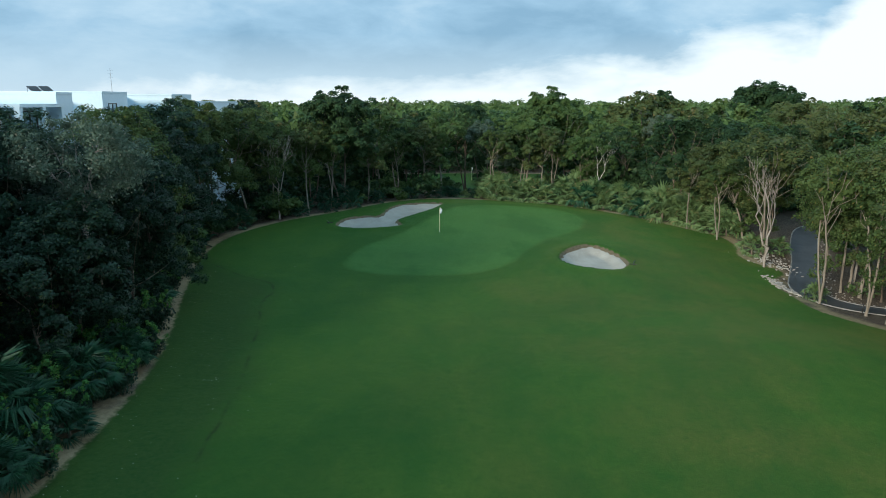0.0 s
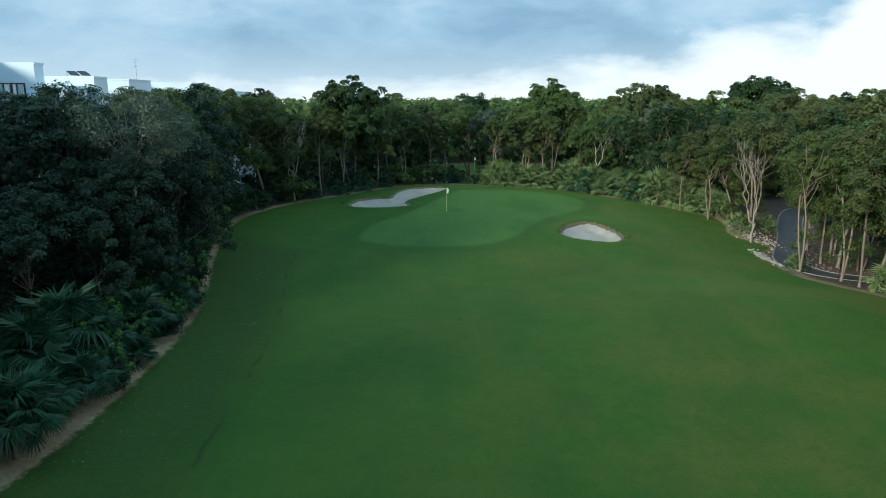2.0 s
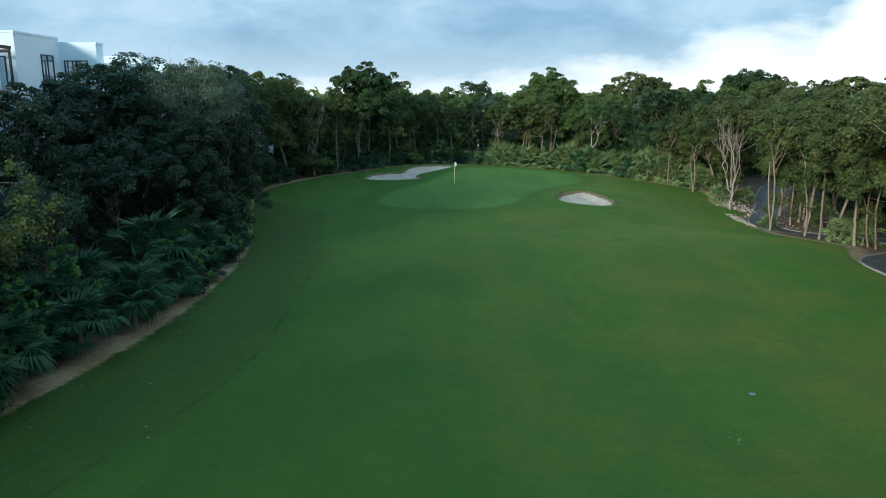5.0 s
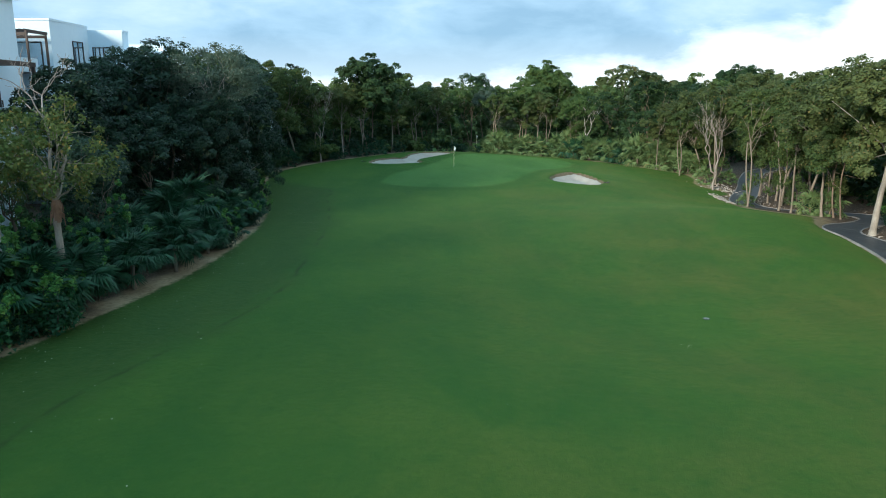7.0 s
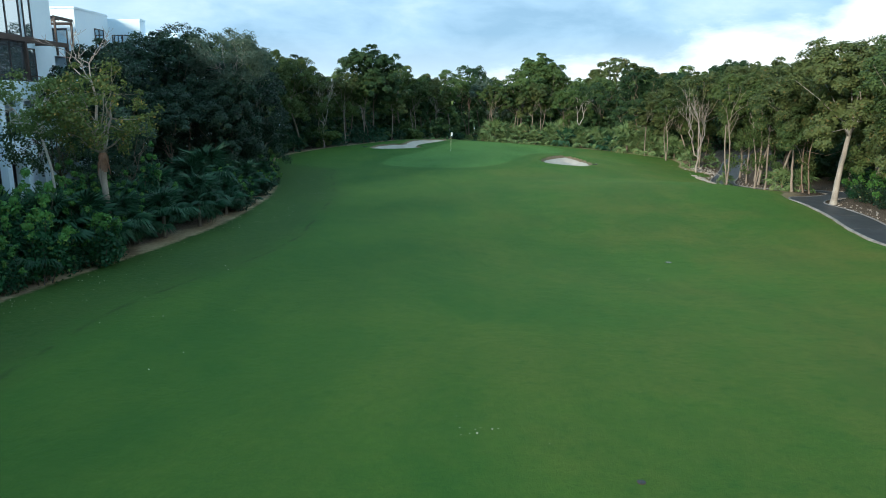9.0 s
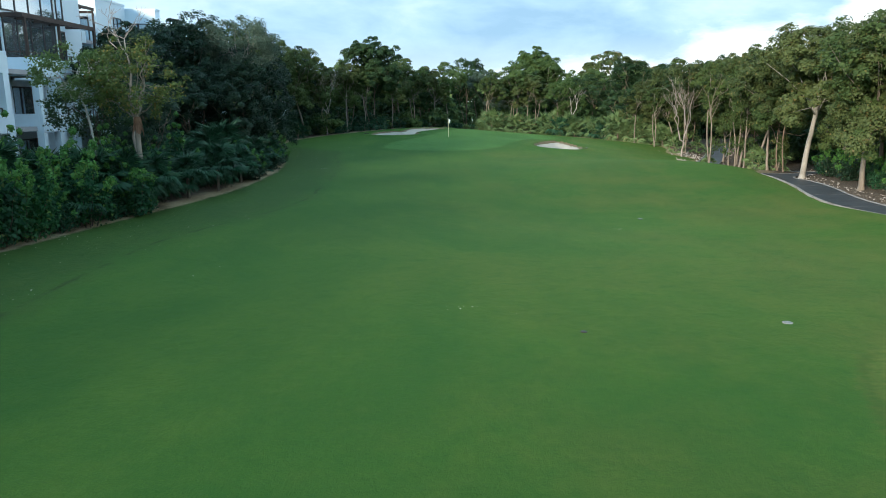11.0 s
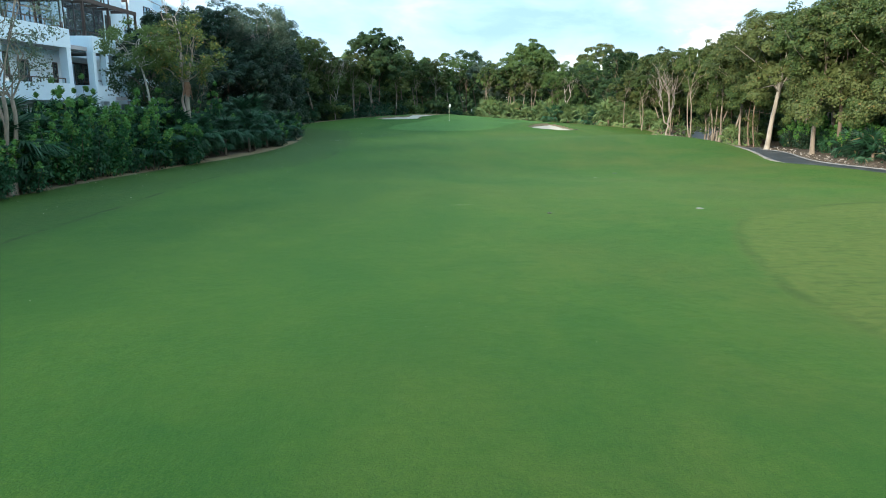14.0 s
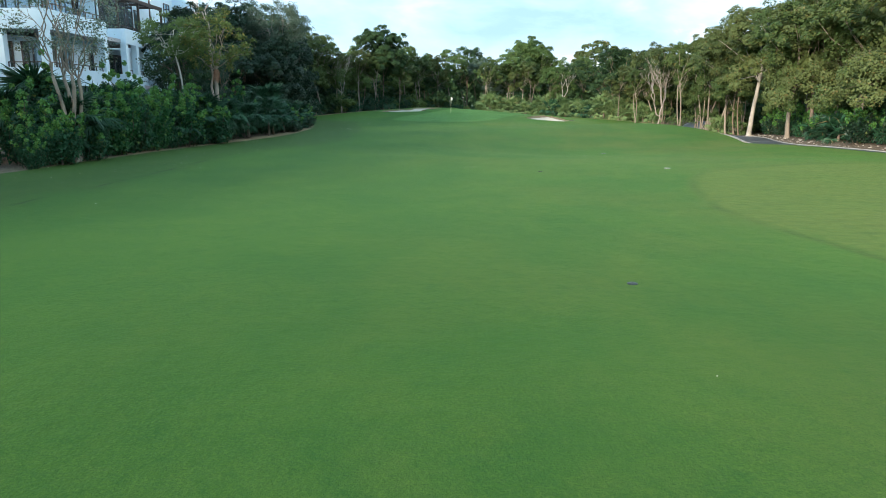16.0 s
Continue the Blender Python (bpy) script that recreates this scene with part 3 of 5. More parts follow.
def limb(rng, build, a, b, r0, r1, bend=0.12, steps=4, sides=5):
    a, b = np.asarray(a, float), np.asarray(b, float)
    L = np.linalg.norm(b - a)
    pts = [a + (b - a) * t + rng.normal(0, bend * L * 0.5, 3) * math.sin(math.pi * t) for t in np.linspace(0, 1, steps)]
    build.add(*tube(pts, np.linspace(r0, r1, steps), sides))
    return pts


def tree(seed, H, R, clear, leaf, per, n_puffs, leafmat, barkmat, stems=1, lean=0.4, dome=0.9, label="", name="broadleaf_tree", low=0.0, open_=0.0, group="", kind="", three=False, arms=0, fan=1.0, girth=1.0, tilt=(0.0, 0.0)):
    """A tree with one or more stems, limbs, and a crown of leaf clumps. clear: height of the first leaves."""
    rng = np.random.default_rng(seed)
    th = thing(name, label, "tree", group)
    wood = Build()
    tops = []
    for s in range(stems):
        a = rng.uniform(0, 6.28)
        off = 0.0 if stems == 1 else 0.35
        base = np.array((math.cos(a) * off, math.sin(a) * off, -0.25))
        lx, ly = rng.normal(0, lean, 2) + (0 if stems == 1 else fan) * np.array((math.cos(a), math.sin(a)))
        lx, ly = lx + tilt[0], ly + tilt[1]
        top = np.array((base[0] + lx, base[1] + ly, clear + (H - clear) * 0.25))
        r = 0.0125 * girth * H * (1.0 if stems == 1 else 0.7) * rng.uniform(0.85, 1.15)
        w1, w2 = rng.uniform(0, 6.28, 2)
        sway = rng.uniform(0.04, 0.11) * clear * 0.5
        ts = np.linspace(0, 1, 11)[1:]
        bow = np.array([(math.sin(3.4 * t + w1) - math.sin(w1), math.sin(4.1 * t + w2) - math.sin(w2), 0) for t in ts]) * sway + rng.normal(0, 0.018, (10, 3))
        pts = [base, base + (0, 0, 0.38)] + [base + (top - base) * t + b_ for t, b_ in zip(ts, bow)]
        top = pts[-1]
        wood.add(*tube(pts, [r * 1.75, r * 1.22] + [r * (1.04 - 0.42 * t) * rng.uniform(0.95, 1.05) for t in ts], 9))
        tops.append((top, r * 0.62, pts))
    # boughs over a lobed dome, each a mound of smaller clumps
    lobes = rng.uniform(0, 6.28, 4)
    puffs = []
    n_boughs = max(10, round(n_puffs / 3.4))
    for i in range(n_boughs):
        a = 2.39996 * i + rng.uniform(-0.5, 0.5)
        u = (i + 0.5) / n_boughs
        rad = R * 0.92 * math.sqrt(u) * (0.86 + 0.14 * math.sin(3 * a + lobes[0]) + 0.10 * math.sin(5 * a + lobes[1]))
        zt = math.sqrt(max(0.0, 1 - (min(rad / (R * 1.06), 1)) ** 2)) ** dome
        z = clear + (H - clear) * (0.08 + 0.80 * zt) + rng.normal(0, 0.05) * (H - clear)
        if i % 5 in (1, 3):
            z = clear + (z - clear) * rng.uniform(0.12, 0.72)
        if low and rng.random() < low:
            z = clear * rng.uniform(0.62, 1.0)
        rb = R * rng.uniform(0.17, 0.27)
        for j in range(4):
            w, e = 2.39996 * j + a, math.sqrt((j + 0.3) / 4)
            puffs.append((math.cos(a) * rad + math.cos(w) * e * rb, math.sin(a) * rad + math.sin(w) * e * rb, z + rb * (0.5 - 0.34 * j + 0.15 * math.sin(w)) + rng.normal(0, 0.18 * rb), rb * rng.uniform(0.52, 0.8)))
    puffs = np.array(puffs)
    keep = np.repeat(rng.random(n_boughs), 4) > open_
    # limbs from the stems to some clumps
    for i in range(0, len(puffs), max(1, len(puffs) // (arms or (12 if n_puffs > 30 else 8)))):
        p = puffs[i, :3]
        top, r, pts = tops[i % len(tops)]
        start = pts[-1 - int(rng.integers(0, 3))] if p[2] > top[2] else pts[-3 - int(rng.integers(0, 2))]
        way_ = limb(rng, wood, start, p, r * rng.uniform(0.38, 0.6), 0.014, 0.14)
        if arms:
            for q in puffs[rng.integers(0, len(puffs), 3), :3]:
                limb(rng, wood, way_[2], way_[2] + (q - way_[2]) * 0.45 + (p - way_[2]) * 0.5, r * 0.2, 0.008, 0.12)
    puffs = puffs[keep]
    c, nrm = puff_leaves(rng, puffs, per, leaf, 0.78, heart=(tops[0][0][0] * 0.5, tops[0][0][1] * 0.5, clear + 0.35 * (H - clear)))
    out_ = c - np.array((tops[0][0][0], tops[0][0][1], clear))
    out_ /= np.linalg.norm(out_, axis=1)[:, None] + 1e-9
    # sparse large leaves deep in the crown
    m = max(60, len(c) // 16)
    inner = puffs[rng.integers(0, len(puffs), m), :3]
    heart = np.array((tops[0][0][0] * 0.5, tops[0][0][1] * 0.5, clear + 0.45 * (H - clear)))
    inner = heart + (inner - heart) * rng.uniform(0.3, 0.72, (m, 1))
    v, f = leaf_cloud(rng, c, nrm + 0.5 * out_, leaf, three=three)
    if three and not open_:
        v2, f2 = leaf_cloud(rng, inner, inner - heart, max(0.40, leaf * 1.25), three=True)
        f = np.concatenate([f, f2 + len(v)])
        v = np.concatenate([v, v2])
    part("trunk", wood.mesh("trunk", barkmat), th)
    part("crown", mesh_of("crown", v, f, leafmat), th)
    return th


def airy_tree(seed, H, R, fork, leaf, per, n_puffs, leafmat, barkmat, label, stems=1, girth=1.0, squat=1.0, crook=0.12, clump=0.15):
    """A thin-leaved tree: a crooked stem to a fork, spreading limbs that show, and small scattered leaf clumps."""
    rng = np.random.default_rng(seed)
    th = thing("broadleaf_tree", label, "tree")
    wood = Build()
    forks = []
    for s_ in range(stems):
        a = 6.28 * s_ / stems + 0.7
        off = 0.0 if stems == 1 else 0.16
        b = np.array((math.cos(a) * off, math.sin(a) * off, -0.2))
        t = np.array((math.cos(a) * off * 2.4, math.sin(a) * off * 2.4, fork * rng.uniform(0.92, 1.05)))
        r = 0.014 * girth * H * (1.0 if stems == 1 else 0.62)
        ts = np.linspace(0, 1, 9)
        w = rng.uniform(0, 6.28)
        pts = [b + (t - b) * u + crook * np.array((math.sin(5.2 * u + w) - math.sin(w) * (1 - u), math.cos(4.1 * u + w) - math.cos(w) * (1 - u), 0)) * u for u in ts]
        wood.add(*tube(pts, [r * (1.3 - 0.3 * min(1, 4 * u)) * (1 - 0.25 * u) for u in ts], 8))
        forks.append((pts[-1], r * 0.7))
    n_limbs = 9 if stems == 1 else 4 * stems
    tips = []
    for i in range(n_limbs):
        a = 2.39996 * i + rng.uniform(-0.3, 0.3)
        p, r = forks[i % stems]
        rise = rng.uniform(0.35, 1.0) if i % 3 else 1.0
        e = R * rng.uniform(0.45, 0.8) * (1.15 - 0.75 * rise)
        q = p + np.array((math.cos(a) * e, math.sin(a) * e, (H - fork) * 0.62 * rise))
        way_ = limb(rng, wood, p, q, r * rng.uniform(0.4, 0.6), 0.018, 0.14, 6, 5)
        tips += [way_[3], way_[4], q]
    tips = np.array(tips)
    puffs = []
    for i in range(n_puffs):
        d = rng.normal(0, 1, 3)
        d /= np.linalg.norm(d)
        d *= rng.uniform(0.25, 1.0) ** 0.4
        c_ = np.array((d[0] * R, d[1] * R, fork + (H - fork) * (0.5 + 0.5 * d[2] * squat)))
        puffs.append((*c_, R * clump * rng.uniform(0.7, 1.4)))
        if i % 2 == 0:
            k_ = tips[np.argmin(np.linalg.norm(tips - c_, axis=1))]
            limb(rng, wood, k_, c_, 0.014, 0.006, 0.12, 4, 3)
    c, nrm = puff_leaves(rng, np.array(puffs), per, leaf, 0.8, (0.2, 1.15))
    v, f = leaf_cloud(rng, c, nrm, leaf, 0.36, tilt=0.8)
    part("trunk", wood.mesh("trunk", barkmat), th)
    part("crown", mesh_of("crown", v, f, leafmat), th)
    return th


def bare_tree(seed, H, spread, label, stems=2, mat=None, twigs=3, bole=0.0):
    """A dead or leafless tree: forks down to thin twigs. bole: height of a single bare stem below the forks."""
    rng = np.random.default_rng(seed)
    th = thing("dead_tree", label, "tree", "bare trees")
    stem, limbs = Build(), []

    def sub_branch(root, build):
        if not root:
            return build
        limbs.append(Build())
        return limbs[-1]

    def grow(p, d, L, r, depth, build):
        q = p + d * L
        limb(rng, build, p, q, max(r, 0.009), max(r * 0.62, 0.006), 0.13, 5 if depth > 2 else 4, 7 if depth > 3 else 4 if depth > 1 else 3)
        if depth == 0:
            return
        root = build is stem
        for _ in range(2 if rng.random() < 0.55 else 3):
            e = d + rng.normal(0, 0.42, 3) * np.array((spread, spread, 0.6)) + (0, 0, 0.16)
            e /= np.linalg.norm(e)
            grow(q, e, L * rng.uniform(0.58, 0.82), r * 0.6, depth - 1, sub_branch(root, build))

    for s in range(stems):
        a = 6.28 * s / stems + rng.uniform(0, 1)
        d = np.array((0.22 * math.cos(a) * (stems > 1), 0.22 * math.sin(a) * (stems > 1), 1.0))
        d /= np.linalg.norm(d)
        b = np.array((0.12 * math.cos(a), 0.12 * math.sin(a), -0.2))
        if bole:
            limb(rng, stem, b, b + (0, 0, bole), 0.008 * H, 0.006 * H, 0.04, 9, 7)
            grow(b + np.array((0, 0, bole - 0.05)), d, (H - bole) * 0.36, 0.006 * H, twigs + 2, stem)
        else:
            grow(b, d, H * 0.36, 0.0115 * H, twigs + 2, stem)
    part("trunk", stem.mesh("trunk", mat or M_DEAD), th)
    for b in limbs:
        part("branch", b.mesh("branch", mat or M_DEAD), th)
    return th


def frond_mesh(seed, L, mat, blades=25, droop=0.25):
    """A fan leaf: a stalk and narrow pleated blades round its tip."""
    rng = np.random.default_rng(seed)
    v, f = tube([(0, 0, 0), (0.30 * L, 0, 0.06 * L), (0.58 * L, 0, 0.05 * L)], [0.018, 0.013, 0.010], 3)
    v = [tuple(p) for p in v]
    hub = np.array((0.58 * L, 0, 0.05 * L))
    for i in range(blades):
        a = radians(-118 + 236 * i / (blades - 1)) + rng.normal(0, 0.04)
        ln = L * 0.50 * (1 - 0.18 * abs(a) / 2.1) * rng.uniform(0.88, 1.08)
        d = np.array((math.cos(a), math.sin(a), 0.0))
        s = np.array((-math.sin(a), math.cos(a), 0.0))
        w = ln * 0.052
        m1 = hub + d * ln * 0.5 + np.array((0, 0, 0.03 * L))
        tip = hub + d * ln + np.array((0, 0, -droop * ln * rng.uniform(0.5, 1.4)))
        n = len(v)
        v += [tuple(hub), tuple(m1 + s * w - (0, 0, 0.02)), tuple(m1 + (0, 0, 0.02)), tuple(m1 - s * w - (0, 0, 0.02)), tuple(tip)]
        f += [[n, n + 2, n + 1], [n, n + 3, n + 2], [n + 1, n + 2, n + 4], [n + 2, n + 3, n + 4]]
    return mesh_of("frond", v, f, mat)


FRONDS = {}


def fan_palm(seed, trunk_h, size, count, mat, label, joined=False, group="fan palms"):
    """A low fan palm. joined: its fronds in one mesh."""
    rng = np.random.default_rng(seed)
    th = thing("fan_palm", label, "palm", group)
    v, f = tube([(0, 0, -0.15), (0.03, 0, trunk_h * 0.5), (0, 0.04, trunk_h)], [0.11, 0.09, 0.10], 7)
    part("trunk", mesh_of("trunk", v, f, M_BARK, True), th)
    far = joined
    key = mat.name + (" far" if far else "")
    if key not in FRONDS:
        FRONDS[key] = [frond_mesh(50 + i, 1.0, mat, 17 if far else 23, 0.2 + 0.2 * i) for i in range(3)]
    allv, allf = [], []
    for i in range(count):
        a = 2.39996 * i + rng.uniform(-0.3, 0.3)
        up = radians(88 - 118 * (i + 0.5) / count + rng.uniform(-12, 12))
        L = size * rng.uniform(0.8, 1.15) * (1.0 if up > 0 else 0.85)
        m = Matrix.Translation((0, 0, trunk_h - 0.02)) @ Matrix.Rotation(a, 4, "Z") @ Matrix.Rotation(-up, 4, "Y") @ Matrix.Rotation(rng.uniform(-0.5, 0.5), 4, "X") @ Matrix.Scale(L, 4)
        src = FRONDS[key][i % 3]
        if joined:
            n = len(allv)
            allv += [tuple(m @ p.co) for p in src.vertices]
            allf += [[n + k for k in p.vertices] for p in src.polygons]
        else:
            part("frond", src, th).matrix_basis = m
    if joined:
        part("crown", mesh_of("crown", allv, allf, mat), th)
    return th


def bush(seed, H, R, leaf, n, mat, label, group="shrubs", spiky=False, three=False):
    rng = np.random.default_rng(seed)
    th = thing("shrub", label, "shrub", group)
    wood = Build()
    k = max(9, int(n / 130))
    pf = []
    for i in range(k):
        a = 2.39996 * i
        rad = R * math.sqrt((i + 0.5) / k) * rng.uniform(0.75, 1.05)
        z = H * (0.30 + 0.55 * math.sqrt(max(0, 1 - (rad / R / 1.1) ** 2))) * rng.uniform(0.72, 1.12)
        if i % 3 == 0:
            z *= rng.uniform(0.2, 0.55)
        pf.append((math.cos(a) * rad, math.sin(a) * rad, z, R * rng.uniform(0.22, 0.36)))
        if i % 4 == 0:
            limb(rng, wood, (rng.normal(0, 0.12), rng.normal(0, 0.12), -0.1), pf[-1][:3], 0.018, 0.006, 0.1, 4, 4)
    c, nr = puff_leaves(rng, np.array(pf), n // k, leaf, 1.0 if spiky else 0.8, (0.35, 1.1))
    c[:, 2] = np.maximum(c[:, 2], 0.05)
    v, f = leaf_cloud(rng, c, nr, leaf, 0.34 if spiky else 0.42, three=three)
    part("stem", wood.mesh("stem", M_TWIG), th)
    part("foliage", mesh_of("foliage", v, f, mat), th)
    return th


def shoot_bush(seed, H, R, leaf, n, mat, label, shoots=8, group="shrubs"):
    """An upright shrub: slender leafy shoots of uneven height on bare lower stems."""
    rng = np.random.default_rng(seed)
    th = thing("shrub", label, "shrub", group)
    wood, pf = Build(), []
    for i in range(shoots):
        a = 2.39996 * i + rng.uniform(-0.4, 0.4)
        rad = R * math.sqrt((i + 0.4) / shoots)
        h = H * rng.uniform(0.58, 1.05) * (1.0 - 0.30 * rad / R)
        x, y = math.cos(a) * rad, math.sin(a) * rad
        lx, ly = rng.normal(0, 0.16, 2)
        limb(rng, wood, (x * 0.35, y * 0.35, -0.1), (x + lx, y + ly, h * 0.9), 0.024, 0.006, 0.05, 6, 5)
        z0 = h * rng.uniform(0.12, 0.30)
        k = 7
        for j in range(k):
            u = j / (k - 1)
            pf.append((x * (0.5 + 0.5 * u) + lx * u + rng.normal(0, 0.09), y * (0.5 + 0.5 * u) + ly * u + rng.normal(0, 0.09), z0 + (h - z0) * u, R * (0.34 - 0.24 * u) * rng.uniform(0.75, 1.25)))
    pf = np.array(pf)
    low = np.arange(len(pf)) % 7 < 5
    part("stem", wood.mesh("stem", M_TWIG), th)
    # top clumps get a brighter colour: young growth plus the light they catch
    for key, sel, m, s in (("foliage", low, mat, 1.0), ("new_growth", ~low, M_LIT_TIP, 0.85)):
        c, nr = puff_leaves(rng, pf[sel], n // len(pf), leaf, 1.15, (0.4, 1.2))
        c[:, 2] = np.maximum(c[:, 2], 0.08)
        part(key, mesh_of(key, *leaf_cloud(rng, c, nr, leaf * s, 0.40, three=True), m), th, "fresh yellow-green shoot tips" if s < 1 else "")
    return th


def put(ob, x, y, turn=0.0, size=1.0, lift=0.0, tall=1.0):
    ob.matrix_basis = spot(x, y, turn, size, lift, tall)
    return ob


def spot(x, y, turn=0.0, size=1.0, lift=0.0, tall=1.0):
    return pose(x, y, float(height(x, y)) + lift, 0, 0, turn) @ Matrix.Diagonal((size, size, size * tall, 1))


def again(ob, x, y, turn=0.0, size=1.0, lift=0.0, tall=1.0, label="", group=""):
    c = copy_thing(ob, pose(0, 0, 0))
    c.matrix_basis = spot(x, y, turn, size, lift, tall)
    return tagged(c, label, group=group)


# ---- the white apartment building behind the left-hand trees ----
def apartment_building():
    th = thing("apartment_building", "white rendered modern apartment building with balconies and flat roofs", "building")

    def solid(name, items, mat, label="", parent=None):
        return part(name, boxes(name, items, mat), parent or th, label)

    def window(axis, at, a0, a1, z0, z1, panes, out=1):
        """A framed window in a wall: axis 'x' means the wall faces along x at that place."""
        def bx(u0, u1, w0, w1, d0, d1):
            lo, hi = sorted((at + out * d0, at + out * d1))
            return (lo, u0, w0, hi, u1, w1) if axis == "x" else (u0, lo, w0, u1, hi, w1)
        step = (a1 - a0) / panes
        ring = []
        for d in (0.01, 0.07):
            for k in (0.0, 0.08):
                for u, w_ in ((a0 + k, z0 + k), (a1 - k, z0 + k), (a1 - k, z1 - k), (a0 + k, z1 - k)):
                    ring.append((at + out * d, u, w_) if axis == "x" else (u, at + out * d, w_))
        quads = []
        for i in range(4):
            j = (i + 1) % 4
            quads += [[i, j, 4 + j, 4 + i], [8 + i, 12 + i, 12 + j, 8 + j], [i, 8 + i, 8 + j, j], [4 + i, 4 + j, 12 + j, 12 + i]]
        w = part("window", mesh_of("window", ring, quads, M_FRAME), th, "dark bronze framed window")
        for i in range(1, panes):
            solid("mullion", [bx(a0 + step * i - 0.04, a0 + step * i + 0.04, z0 + 0.08, z1 - 0.08, 0.012, 0.068)], M_FRAME, parent=w)
        for i in range(panes):
            solid("pane", [bx(a0 + step * i + 0.03, a0 + step * (i + 1) - 0.03, z0 + 0.07, z1 - 0.07, 0.015, 0.03)], M_GLASS, parent=w)
        return w

    def railing(axis, at, a0, a1, z0, z1):
        def bx(u0, u1, w0, w1):
            return (at - 0.025, u0, w0, at + 0.025, u1, w1) if axis == "x" else (u0, at - 0.025, w0, u1, at + 0.025, w1)
        r = solid("railing", [bx(a0, a1, z1 - 0.06, z1)], M_TIMBER, "dark timber handrail")
        n = max(2, int((a1 - a0) / 0.9))
        for i in range(n + 1):
            u = a0 + (a1 - a0 - 0.05) * i / n
            solid("baluster", [bx(u, u + 0.05, z0, z1 - 0.06)], M_TIMBER, parent=r)

    TOP = 13.3
    XF, Y0, Y1 = -24.2, 6.4, 13.9             # long front: face, near corner, far end
    XB, YB, YC = -24.0, 16.3, 21.6            # bowed corner block
    XU = -25.95                               # upper glazed floors
    # cores
    solid("wall", [(-42, Y0 + 1.9, -0.6, -26.7, 25.6, 6.2)], M_WHITE, "white rendered core wall")
    solid("wall", [(-42, 7.4, 6.7, -30.2, 16.55, TOP)], M_WHITE, "white rendered upper wall")
    solid("wall", [(-42, 16.6, 6.7, XU, 25.6, TOP)], M_WHITE, "white rendered upper wall")
    solid("roof", [(-42.2, 7.2, TOP + 0.004, -30.0, 16.4, TOP + 0.3)], M_WHITE)
    solid("roof", [(-42.2, 16.41, TOP + 0.004, XU + 0.3, 25.8, TOP + 0.3)], M_WHITE)
    for z in (3.5, 6.65):
        solid("slab", [(-42, Y0 + 0.19, z - 0.25, XF - 0.19, YB, z)], M_SOFFIT, "grey balcony slab")
        solid("slab", [(-30, YB + 0.01, z - 0.25, XB - 0.4, YC, z)], M_SOFFIT, "grey balcony slab")
        top = z + 0.88 if z > 5 else z + 0.76
        solid("parapet", [(XF - 0.18, Y0, z - 0.25, XF, Y1, top)], M_WHITE, "white balcony parapet")
        solid("parapet", [(-42, Y0 + 0.002, z - 0.25, XF - 0.19, Y0 + 0.18, top)], M_WHITE, "white balcony parapet")
        solid("parapet", [(-28, Y1 - 0.18, z - 0.25, XF - 0.19, Y1 - 0.003, top)], M_WHITE, "white balcony end parapet")
        # bowed parapet: a flat end, then short straight lengths
        solid("parapet", [(-28.2, YB, z - 0.32, XB - 0.22, YB + 0.18, z + 0.72)], M_WHITE, "white balcony parapet")
        n = 8
        for i in range(n):
            ya, yb = YB + (YC - YB) * i / n, YB + (YC - YB) * (i + 1) / n
            q = ((i + 0.5) / n) ** 2
            solid("parapet", [(XB - 0.21 - 0.95 * q, ya + 0.002, z - 0.33, XB - 0.95 * q, yb - 0.002, z + 0.72)], M_WHITE, "curved white balcony parapet")
    for z0, z1 in ((-0.6, 3.25), (3.5, 6.4)):
        for xx in (-24.66, -27.2, -29.8, -32.4):
            solid("column", [(xx, Y0 + 0.01, z0, xx + 0.44, Y0 + 0.45, z1)], M_WHITE, "white square column")
        solid("column", [(XF - 0.50, Y1 - 0.5, z0, XF - 0.02, Y1 - 0.01, z1)], M_WHITE, "white square end column")
        for xx, yy in ((XB - 0.46, YB + 0.02), (XB - 1.3, YC - 0.45), (XB - 0.52, YB + 1.9)):
            solid("column", [(xx, yy, z0, xx + 0.40, yy + 0.40, z1)], M_WHITE, "white square column")
        solid("wall", [(-26.69, 10.2, z0, -26.3, YB + 1.2, z1)], M_WHITE, "white inner balcony wall")
        window("x", -26.3, 15.4, 15.9, z0 + 0.85, z1 - 0.75, 1)
        window("x", -26.3, 11.6, 12.7, z0 + 0.05, z1 - 0.75, 1)
        window("x", -26.7, 8.6, 10.0, z0 + 0.05, z1 - 0.55, 2)
        window("x", -26.7, 17.8, 21.2, z0 + 0.05, z1 - 0.6, 3)
        window("y", YB + 1.2, -26.6, -26.31, z0 + 0.05, z1 - 0.6, 1, -1)
        for xx in (-26.9, -29.5, -32.1):
            window("y", Y0 + 1.9, xx + 0.05, xx + 2.15, z0 + 0.05, z1 - 0.55, 3, -1)
        rz = z0 + 0.62 if z0 > 0 else 0.1
        for xx in (-27.2, -29.8, -32.4):
            railing("y", Y0 + 0.24, xx + 0.45, xx + 2.53, rz, rz + 0.46)
        railing("x", XF - 0.24, Y0 + 0.5, Y1 - 0.55, rz, rz + 0.46)
        railing("x", XB - 0.75, YB + 0.5, YC - 1.0, rz, rz + 0.46)
